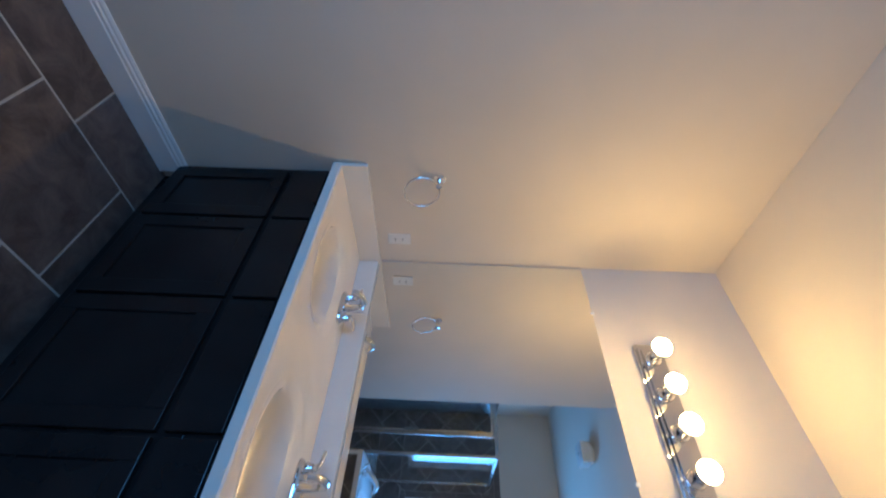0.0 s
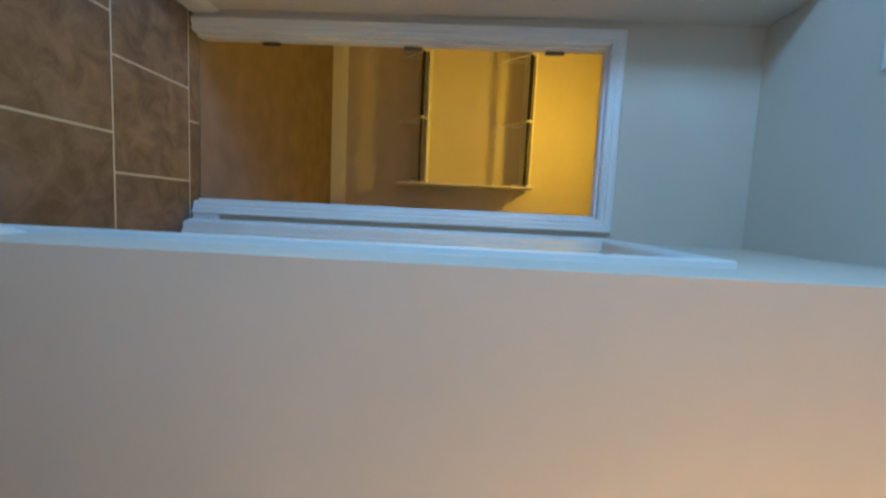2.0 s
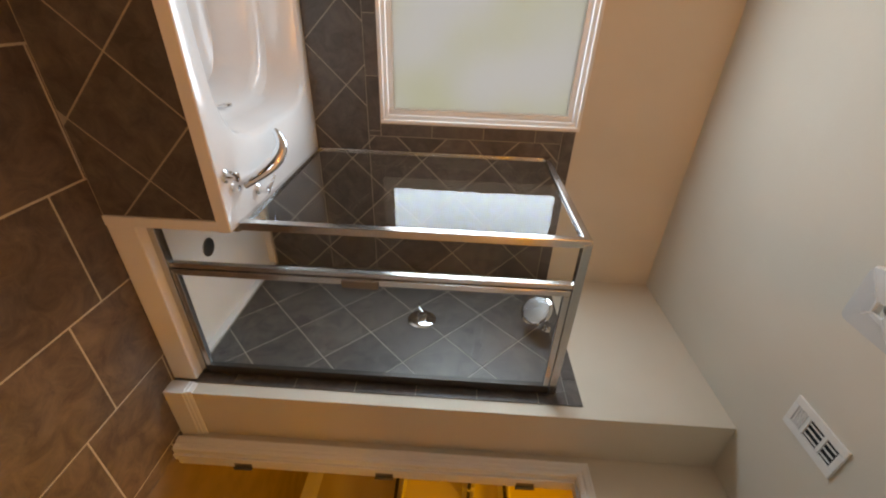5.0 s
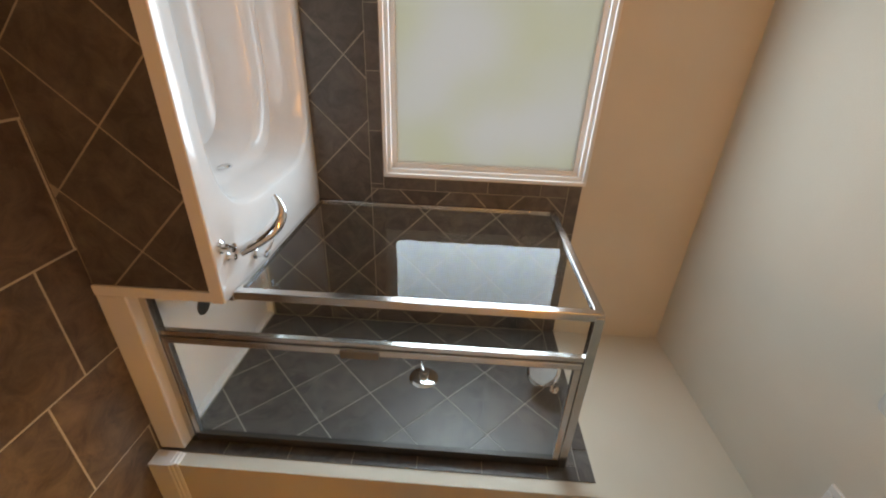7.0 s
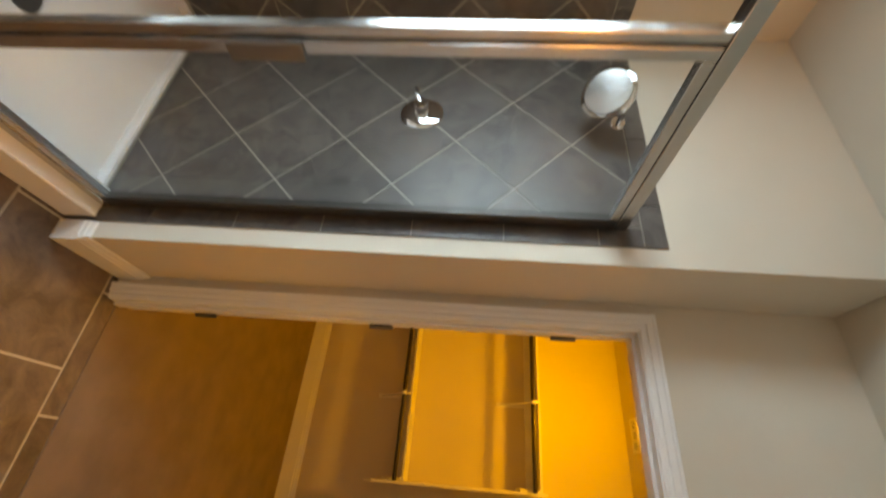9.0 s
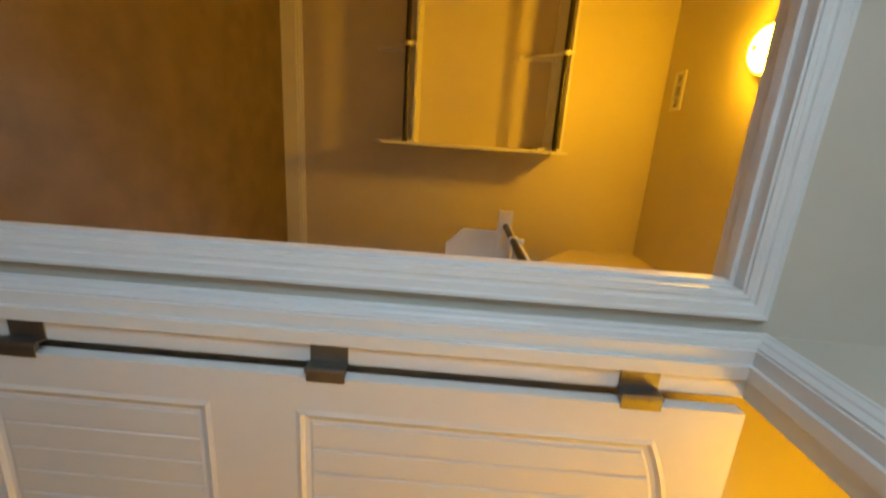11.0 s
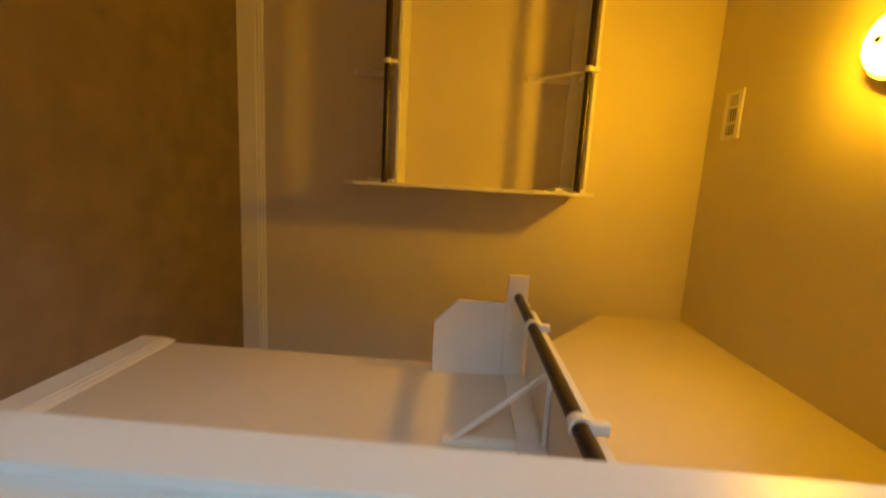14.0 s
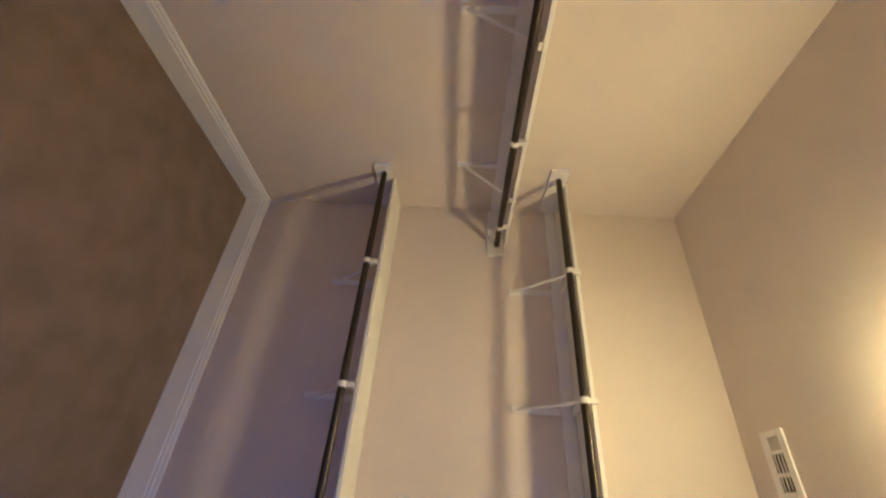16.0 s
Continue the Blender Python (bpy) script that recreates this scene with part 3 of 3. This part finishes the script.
sink_faucet(1.235)
sink_faucet(0.515)
wall_mirror = thing("wall_mirror", (XV, 0.7, 0.945), "large frameless wall mirror above the vanity", "mirror")
boxes("mirror_glass", [(XV - 0.006, XV - 0.0005, VY0, 1.640, 0.940, 2.024)], MIRROR, wall_mirror, 0.0008)
for y in (1.35, 0.6):
    tagged(boxes("clip", [(XV - 0.010, XV - 0.0005, y - 0.008, y + 0.008, 2.015, 2.033)], PLASTIC, wall_mirror, 0.002), "small clear plastic clip")
lamp = thing("vanity_light", (XV, 0.86, 2.25), "chrome vanity light bar with four lit globe bulbs", "wall lamp")
bm = bmesh.new()
for d0, d1, g in ((0.0, 0.014, 0.0), (0.014, 0.024, 0.012), (0.024, 0.032, 0.026)):
    r = [(0.535 + g, 2.165 + g + 0.012), (0.547 + g, 2.165 + g), (1.168 - g, 2.165 + g), (1.18 - g, 2.177 + g), (1.18 - g, 2.279 - g), (1.168 - g, 2.291 - g), (0.547 + g, 2.291 - g), (0.535 + g, 2.279 - g)]
    add_prism(bm, [(XV - d1, y, z) for y, z in r], (d1 - d0, 0, 0))
finish("bar", bm, CHROME, lamp)
for y in (1.098, 0.937, 0.778, 0.617):
    lathe("socket", [(0.0, 0), (0.034, 0), (0.032, 0.012), (0.022, 0.022), (0.021, 0.052), (0.0, 0.052)], (XV - 0.032, y, 2.228), CHROME, lamp, axis=(-1, 0, 0))
    prof = [(0.014, 0.0)] + [(0.039 * math.sin(a), 0.046 - 0.039 * math.cos(a)) for a in [0.35 + k * (math.pi - 0.35) / 14 for k in range(15)]]
    # added opaque white half that keeps the glow off the wall, lit globe in front
    lathe("back_shield", prof[:8] + [(0.0, prof[7][1])], (XV - 0.082, y, 2.228), PLASTIC, lamp, axis=(-1, 0, 0), n=24)
    lathe("bulb", [(0.0, prof[7][1] + 0.0005)] + [(q, h + 0.0005) for q, h in prof[7:]], (XV - 0.082, y, 2.228), GLOBE, lamp, axis=(-1, 0, 0), n=24)
towel = thing("towel_ring", (1.075, YR, 1.26), "chrome towel ring on the painted wall", "towel ring")
lathe("mount", [(0.0, 0), (0.027, 0), (0.027, 0.006), (0.014, 0.012), (0.012, 0.045), (0.016, 0.055), (0.0, 0.06)], (1.075, YR, 1.258), CHROME, towel, axis=(0, -1, 0))
ringpts = [(1.105 + 0.078 * math.sin(a) , YR - 0.048 - 0.012 * (1 - math.cos(a)), 1.182 + 0.078 * math.cos(a)) for a in [2 * math.pi * k / 40 for k in range(41)]]
tube("ring", ringpts, 0.005, CHROME, towel, n=10)


def outlet(x, z):
    o = thing("wall_outlet", (x, YR, z), "white plastic electrical outlet cover plate", "outlet")
    boxes("plate", [(x - 0.036, x + 0.036, YR - 0.006, YR, z - 0.058, z + 0.058)], PLASTIC, o, 0.003)
    boxes("socket", [(x - 0.017, x + 0.017, YR - 0.009, YR - 0.005, z - 0.034, z + 0.034)], PLASTIC, o, 0.002)
    for a in (-0.006, 0.006):
        for b in (-0.02, 0.018):
            # thin dark chips painted as the shade in the socket openings
            boxes("slot_shade", [(x + a - 0.0015, x + a + 0.0015, YR - 0.0096, YR - 0.0085, z + b - 0.005, z + b + 0.005)], HOLE_SHADE, o)


outlet(1.456, 1.055)


# ---- ceiling fixtures ----
def register(x0, x1, y0, y1, label):
    """Ceiling air register: plate, raised lip, and three banks of louvres along x."""
    v = thing("air_vent", ((x0 + x1) / 2, (y0 + y1) / 2, H), label, "vent", "ceiling vents")
    bm = bmesh.new()
    add_box(bm, x0, x1, y0, y0 + 0.035, H - 0.010, H, 0.003)
    add_box(bm, x0, x1, y1 - 0.035, y1, H - 0.010, H, 0.003)
    add_box(bm, x0, x0 + 0.025, y0 + 0.035, y1 - 0.035, H - 0.010, H, 0.003)
    add_box(bm, x1 - 0.025, x1, y0 + 0.035, y1 - 0.035, H - 0.010, H, 0.003)
    L = x1 - x0
    for f in (0.33, 0.66):
        add_box(bm, x0 + f * L - 0.007, x0 + f * L + 0.007, y0 + 0.035, y1 - 0.035, H - 0.010, H, 0.001)
    finish("plate", bm, PLASTIC, v)
    # flat dark sheet that paints the shade behind the louvres
    boxes("duct_shade", [(x0 + 0.02, x1 - 0.02, y0 + 0.03, y1 - 0.03, H - 0.0025, H - 0.001)], HOLE_SHADE, v)
    bm = bmesh.new()
    for k in range(3):
        y = y0 + 0.05 + k * (y1 - y0 - 0.10) / 2
        for f0, f1 in ((0.36, 0.63), (0.69, 0.88)):
            add_box(bm, x0 + f0 * L, x0 + f1 * L, y - 0.0022, y + 0.0022, H - 0.009, H - 0.004)
    for k in range(5):
        x = x0 + 0.030 + k * 0.0105
        add_box(bm, x, x + 0.0062, y0 + 0.036, y1 - 0.036, H - 0.009, H - 0.004)
    finish("louvre", bm, PLASTIC, v)


register(-1.02, -0.775, 2.06, 2.21, "white metal ceiling air register with louvres")
register(-1.065, -0.82, 4.72, 4.86, "white metal ceiling air register with louvres")


def dome(x, y, mat, label, r=0.135):
    """Flush lamp: white pan, widened to shade the ceiling from the glow, shallow lit dome and a small finial."""
    d = thing("ceiling_lamp", (x, y, H), label, "ceiling lamp")
    w = r * 1.16
    lathe("base", [(0.0, 0), (w * 0.97, 0), (w, 0.010), (w, 0.040), (w * 0.95, 0.042), (0.0, 0.030)], (x, y, H), PLASTIC, d, axis=(0, 0, -1), n=40)
    prof = [(r * 0.6, 0.034), (r * 0.97, 0.040)] + [(r * math.cos(a), 0.046 + 0.052 * math.sin(a)) for a in [k * math.pi / 2 / 10 for k in range(11)]]
    lathe("shade", prof, (x, y, H), mat, d, axis=(0, 0, -1), n=40)
    lathe("finial", [(0.012, 0.094), (0.012, 0.104), (0.006, 0.111), (0.0, 0.113)], (x, y, H), NICKEL, d, axis=(0, 0, -1))


def square_lamp(x, y):
    """Flush lamp: round white pan, lamp holder and a square glass bowl with soft corners."""
    d = thing("ceiling_lamp", (x, y, H), "unlit square glass ceiling lamp", "ceiling lamp")
    lathe("base", [(0.0, 0), (0.078, 0), (0.080, 0.008), (0.076, 0.030), (0.0, 0.032)], (x, y, H), PLASTIC, d, axis=(0, 0, -1), n=40)
    lathe("bulb", [(0.014, 0.030), (0.016, 0.050), (0.030, 0.075), (0.026, 0.095), (0.0, 0.105)], (x, y, H), PLASTIC, d, axis=(0, 0, -1))
    bm = bmesh.new()
    rows = ((0.086, 0.028), (0.096, 0.034), (0.103, 0.110), (0.098, 0.122), (0.05, 0.130), (0.02, 0.131))
    rings = [[(px, py, H - z) for px, py in squircle(x, y, h, h, 9, 48)] for h, z in rows]
    rings += [[(px, py, H - z + 0.004) for px, py in squircle(x, y, h - 0.004, h - 0.004, 9, 48)] for h, z in reversed(rows)]
    add_rings(bm, rings, cap_start=False, cap_end=False)
    finish("shade", bm, SHADE, d, smooth=True)


square_lamp(-0.875, 1.53)
dome(-1.03, 3.95, LIT, "lit white glass dome ceiling lamp", 0.10)
dome(0.70, 2.02, LITWC, "lit white glass dome ceiling lamp")

# ---- toilet room ----
door = thing("door_1", (0.0, 2.68, 0), "white two-panel arched-top door standing open", "door")
door["kind"] = "structure"
DX0, DX1, DY0, DY1, DZ0, DZ1 = 0.016, 0.798, 2.665, 2.700, 0.012, 2.030
bm = bmesh.new()
add_box(bm, DX0, DX1, DY0 + 0.010, DY1, DZ0, DZ1, 0.002)
PX0, PX1 = 0.105, 0.690


def arch(x, z, rise):
    s = (x - (PX0 + PX1) / 2) / ((PX1 - PX0) / 2)
    return z + rise * (1 - s * s)


add_box(bm, DX0, PX0, DY0, DY0 + 0.010, DZ0, DZ1)
add_box(bm, PX1, DX1, DY0, DY0 + 0.010, DZ0, DZ1)
add_box(bm, PX0, PX1, DY0, DY0 + 0.010, DZ0, 0.222)
add_box(bm, PX0, PX1, DY0, DY0 + 0.010, 0.80, 1.005)
xs = [PX0 + (PX1 - PX0) * k / 20 for k in range(21)]
add_prism(bm, [(x, DY0, arch(x, 1.845, 0.075)) for x in xs] + [(PX1, DY0, DZ1), (PX0, DY0, DZ1)], (0, 0.010, 0))
finish("slab", bm, DOORM, door)
for z0, z1, rise in ((0.222, 0.80, 0.0), (1.005, 1.845, 0.075)):
    bm = bmesh.new()
    steps = ((0.0, 0.0), (0.012, -0.004), (0.020, 0.006), (0.032, 0.009), (0.040, 0.006))
    rings = []
    for w, d in steps:
        loop = [(PX0 + w, z0 + w), (PX1 - w, z0 + w)]
        xa, xb = PX0 + w, PX1 - w
        loop += [(xb + (xa - xb) * k / 20, arch(xb + (xa - xb) * k / 20, z1, rise) - w) for k in range(21)]
        rings.append([(x, DY0 + d, z) for x, z in loop])
    add_rings(bm, rings, cap_start=False, cap_end=False)
    finish("panel_moulding", bm, DOORM, door)
    # beaded boards
    n = 7
    bm = bmesh.new()
    for k in range(n):
        xa = PX0 + 0.04 + k * (PX1 - PX0 - 0.08) / n
        xb = xa + (PX1 - PX0 - 0.08) / n
        xm = [xa + 0.0035 + (xb - xa - 0.007) * j / 3 for j in range(4)]
        add_prism(bm, [(xm[0], DY0 + 0.006, z0 + 0.039), (xm[3], DY0 + 0.006, z0 + 0.039)] + [(x, DY0 + 0.006, arch(x, z1, rise) - 0.039) for x in reversed(xm)], (0, 0.0038, 0))
    bmesh.ops.bevel(bm, geom=[e for e in bm.edges if abs(e.verts[0].co.x - e.verts[1].co.x) < 1e-5], offset=0.0015, segments=1, affect="EDGES")
    finish("panel", bm, DOORM, door)
for side in (-1,):
    lathe("knob", [(0.0, 0), (0.033, 0), (0.032, 0.005), (0.014, 0.012), (0.011, 0.03), (0.018, 0.036), (0.027, 0.048), (0.026, 0.06), (0.016, 0.068), (0.0, 0.07)], (0.742, DY0, 0.90), NICKEL, door, axis=(0, -1, 0))


def hinge_mesh(bm, x, y, z, dx):
    """A butt hinge: two leaves and a barrel."""
    add_tube(bm, [(x, y, z - 0.047), (x, y, z + 0.047)], 0.0065, 10)
    for k in range(3):
        add_box(bm, x - 0.0072, x + 0.0072, y - 0.0072, y + 0.0072, z - 0.016 - 0.0005 + (k - 1) * 0.031, z - 0.016 + 0.001 + (k - 1) * 0.031)


for z in (0.345, 1.078, 1.797):
    bm = bmesh.new()
    hinge_mesh(bm, -0.002, 2.666, z, 1)
    add_box(bm, -0.010, 0.026, 2.6615, 2.6645, z - 0.045, z + 0.045, 0.001)
    add_box(bm, -0.052, -0.006, 2.6925, 2.6955, z - 0.045, z + 0.045, 0.001)
    add_box(bm, -0.010, -0.006, 2.666, 2.6955, z - 0.045, z + 0.045)
    tagged(finish("hinge", bm, NICKEL, door), "dull nickel butt hinge")
hinges = thing("door_hinges", (OP0 + J, YC + 0.09, 1.0), "dull nickel hinge leaves on the closet jamb", "hinge")
for z in (0.345, 1.078, 1.797):
    bm = bmesh.new()
    hinge_mesh(bm, OP0 + J + 0.008, YC + 0.116, z, 1)
    add_box(bm, OP0 + J - 0.001, OP0 + J + 0.003, YC + 0.072, YC + 0.116, z - 0.045, z + 0.045, 0.001)
    finish("hinge", bm, NICKEL, hinges)
toilet = thing("toilet", (1.05, 2.30, 0), "white porcelain toilet with closed lid", "toilet")
bm = bmesh.new()
rows = ((0.19, 0.115, 1.08, 0.0), (0.19, 0.115, 1.08, 0.02), (0.165, 0.095, 1.08, 0.10), (0.18, 0.11, 1.05, 0.20), (0.225, 0.155, 0.99, 0.30), (0.255, 0.185, 0.945, 0.375), (0.255, 0.185, 0.945, 0.395))
add_rings(bm, [[(x, y, z) for x, y in squircle(c, 2.30, a, b, 2.3, 40)] for a, b, c, z in rows])
finish("bowl", bm, PORCELAIN, toilet, smooth=True)
for nm, z0, a, b in (("seat", 0.397, 0.252, 0.188), ("lid", 0.420, 0.250, 0.186)):
    bm = bmesh.new()
    add_rings(bm, [[(x, y, z) for x, y in squircle(0.945, 2.30, a * s, b * s, 2.25, 48)] for s, z in ((0.97, z0), (1.0, z0 + 0.005), (1.0, z0 + 0.014), (0.98, z0 + 0.019), (0.6, z0 + 0.021))])
    finish(nm, bm, PORCELAIN, toilet, smooth=True)
boxes("tank", [(1.27, 1.465, 2.08, 2.52, 0.40, 0.74)], PORCELAIN, toilet, 0.02)
boxes("tank_lid", [(1.255, 1.47, 2.07, 2.53, 0.742, 0.775)], PORCELAIN, toilet, 0.008)
tube("flush_lever", [(1.27, 2.14, 0.68), (1.25, 2.14, 0.68), (1.245, 2.20, 0.672)], 0.007, CHROME, toilet)


# ---- closet shelves ----
def bracket(parent, x, y, z, nx, ny):
    """White shelf bracket: wall leg, arm under the shelf and a brace; n points off the wall."""
    bm = bmesh.new()
    tx, ty = abs(ny) * 0.016, abs(nx) * 0.016

    def bar(d0, d1, z0, z1):
        xa, xb, ya, yb = x + nx * d0, x + nx * d1, y + ny * d0, y + ny * d1
        add_box(bm, min(xa, xb) - tx, max(xa, xb) + tx, min(ya, yb) - ty, max(ya, yb) + ty, z0, z1, 0.001)
    bar(0, 0.012, z - 0.30, z)
    bar(0, 0.255, z - 0.014, z)
    add_tube(bm, [(x + nx * 0.008, y + ny * 0.008, z - 0.27), (x + nx * 0.12, y + ny * 0.12, z - 0.142), (x + nx * 0.235, y + ny * 0.235, z - 0.012)], 0.008, 8)
    return finish("bracket", bm, SHELF, parent)


def hook(parent, x, y, z, nx, ny):
    """Rod holder: strap down from the shelf and a collar round the rod."""
    bm = bmesh.new()
    ax = (abs(ny), abs(nx), 0)
    add_tube(bm, [(x - ax[0] * 0.012, y - ax[1] * 0.012, z), (x + ax[0] * 0.012, y + ax[1] * 0.012, z)], 0.022, 16)
    add_box(bm, x - 0.011, x + 0.011, y - 0.011, y + 0.011, z + 0.015, z + 0.052, 0.002)
    return finish("rod_holder", bm, SHELF, parent)


def closet_shelf(label, at, board, rods, cleats, brackets, hooks, n):
    s = thing("closet_shelf", at, label, "shelf", "closet shelves")
    boxes("board", [board], SHELF, s, 0.002)
    boxes("cleat", cleats, SHELF, s, 0.002)
    for p0, p1 in rods:
        tagged(tube("rod", [p0, p1], 0.0165, ROD, s, n=18), "dark bronze hanging rod")
    for x, y, z in brackets:
        bracket(s, x, y, z, *n)
    for x, y, z in hooks:
        hook(s, x, y, z, *n)
    return s


EX = -0.485   # end board of the double shelves
for z in (1.02, 2.025):
    closet_shelf("white closet shelf with a dark hanging rod on brackets", (-1.4, CB, z),
                 (CL, EX - 0.018, 4.735, CB, z - 0.018, z), [((CL, 4.685, z - 0.062), (EX - 0.018, 4.685, z - 0.062))],
                 [(CL, EX - 0.018, CB - 0.018, CB, z - 0.085, z - 0.019), (CL, CL + 0.018, 4.615, CB - 0.018, z - 0.115, z - 0.019), (EX - 0.038, EX - 0.019, 4.72, CB - 0.019, z - 0.165, z - 0.0195)],
                 [(-1.755, CB, z - 0.02), (-1.125, CB, z - 0.02)], [(-1.72, 4.685, z - 0.062), (-1.11, 4.685, z - 0.062)], (0, -1))
tagged(prism("shelf_end_board", [(EX - 0.018, 4.65, 0.80), (EX - 0.018, 4.72, 0.725), (EX - 0.018, CB, 0.725), (EX - 0.018, CB, 2.045), (EX - 0.018, 4.65, 2.045)], (0.018, 0, 0), SHELF, None, 0.0015),
       "white upright end board of the closet shelves", "shelf board")
closet_shelf("white single closet shelf with a dark rod", (CL, 4.0, 1.70),
             (CL, -2.085, YC + 0.12, CB - 0.002, 1.682, 1.70), [((-2.06, YC + 0.12, 1.638), (-2.06, CB - 0.016, 1.638))],
             [(CL, CL + 0.018, YC + 0.12, CB - 0.002, 1.60, 1.681), (CL + 0.02, -1.985, CB - 0.016, CB - 0.001, 1.582, 1.681)],
             [(CL, 3.76, 1.68), (CL, 4.60, 1.68)], [(-2.06, 4.18, 1.638), (-2.06, 4.80, 1.638)], (1, 0))
right = closet_shelf("white closet shelf with a dark rod and a clipped end board", (CR, 3.5, 1.69),
             (-0.045, CR, YC + 0.12, 4.06, 1.672, 1.69), [((-0.095, YC + 0.12, 1.622), (-0.095, 4.05, 1.622))],
             [(CR - 0.018, CR, YC + 0.12, 4.05, 1.59, 1.671), (-0.18, CR - 0.019, 4.05, 4.068, 1.578, 1.656)],
             [(CR, 3.62, 1.67), (CR, 3.20, 1.67)], [(-0.095, 3.72, 1.622), (-0.095, 3.2, 1.622)], (-1, 0))
prism("end_board", [(CR, 4.069, 1.30), (0.03, 4.069, 1.30), (-0.064, 4.069, 1.39), (-0.064, 4.069, 1.67), (CR, 4.069, 1.67)], (0, 0.016, 0), SHELF, right, 0.0015)

# ---- tiles of walls and floor ----
west = tagged(boxes("tile_bed_west", [(XL, XL + 0.003, TY0, WIN[0], TZ, TT), (XL, XL + 0.003, WIN[1], YS, TZ, TT), (XL, XL + 0.003, WIN[0], WIN[1], TZ, WIN[2]), (XL, XL + 0.003, TY1, YS, 0.05, TZ)], WGROUT), "dark slate diamond wall tiles round the tub", kind="structure")
pw = lambda u, v: (XL + 0.003, u, v)
BW = 0.075
diamonds(west, (TY0, YS, TZ, WIN[2] - BW), (1.225, 0.713), pw, (1, 0, 0))
strip(west, (TY0, WIN[1] + BW, WIN[2] - BW, WIN[2]), "u", pw, (1, 0, 0))
strip(west, (WIN[1], WIN[1] + BW, WIN[2], TT - BW), "v", pw, (1, 0, 0))
diamonds(west, (WIN[1] + BW, YS, WIN[2] - BW, TT - BW), (1.225, 0.713), pw, (1, 0, 0))
strip(west, (WIN[1], YS, TT - BW, TT), "u", pw, (1, 0, 0))
diamonds(west, (TY1, YS, 0.10, TZ), (1.225, 0.713), pw, (1, 0, 0))
diamonds(west, (TY0, WIN[0], WIN[2], TT), (1.225, 0.713), pw, (1, 0, 0))
north = tagged(boxes("tile_bed_north", [(XL + 0.01, -1.231, YS - 0.003, YS, 0, TT)], WGROUT), "dark slate diamond wall tiles in the shower", kind="structure")
pn = lambda u, v: (u, YS - 0.003, v)
diamonds(north, (XL + 0.01, -1.231 - BW, 0.09, TT - BW), (-1.662, 0.912), pn, (0, -1, 0))
strip(north, (-1.231 - BW, -1.231, 0.0, TT - BW), "v", pn, (0, -1, 0))
strip(north, (XL + 0.01, -1.231, TT - BW, TT), "u", pn, (0, -1, 0))
P, G = 0.4497, 0.0042
full = None
for r in range(-8, 3):
    y0 = 1.8545 + r * P
    shift = -0.932 + r * 0.154
    for c in range(-12, 14):
        x0 = shift + c * P
        poly = clip([(x0 + G, y0 + G), (x0 + P - G, y0 + G), (x0 + P - G, y0 + P - G), (x0 + G, y0 + P - G)], -1.30, XV, YB, 2.832)
        if len(poly) < 3 or area(poly) < 5e-4:
            continue
        whole = area(poly) > (P - 2 * G) ** 2 - 1e-5
        if whole and full:
            ob = under(new("tile", full), floor)
            ob.matrix_basis = Matrix.Translation((x0, y0, 0))
        elif whole:
            ob = prism("tile", [(x - x0, y - y0, -0.0039) for x, y in poly], (0, 0, 0.0039), TILE, floor, 0.0012)
            full = ob.data
            ob.matrix_basis = Matrix.Translation((x0, y0, 0))
        else:
            prism("tile", [(x, y, -0.0039) for x, y in poly], (0, 0, 0.0039), TILE, floor)
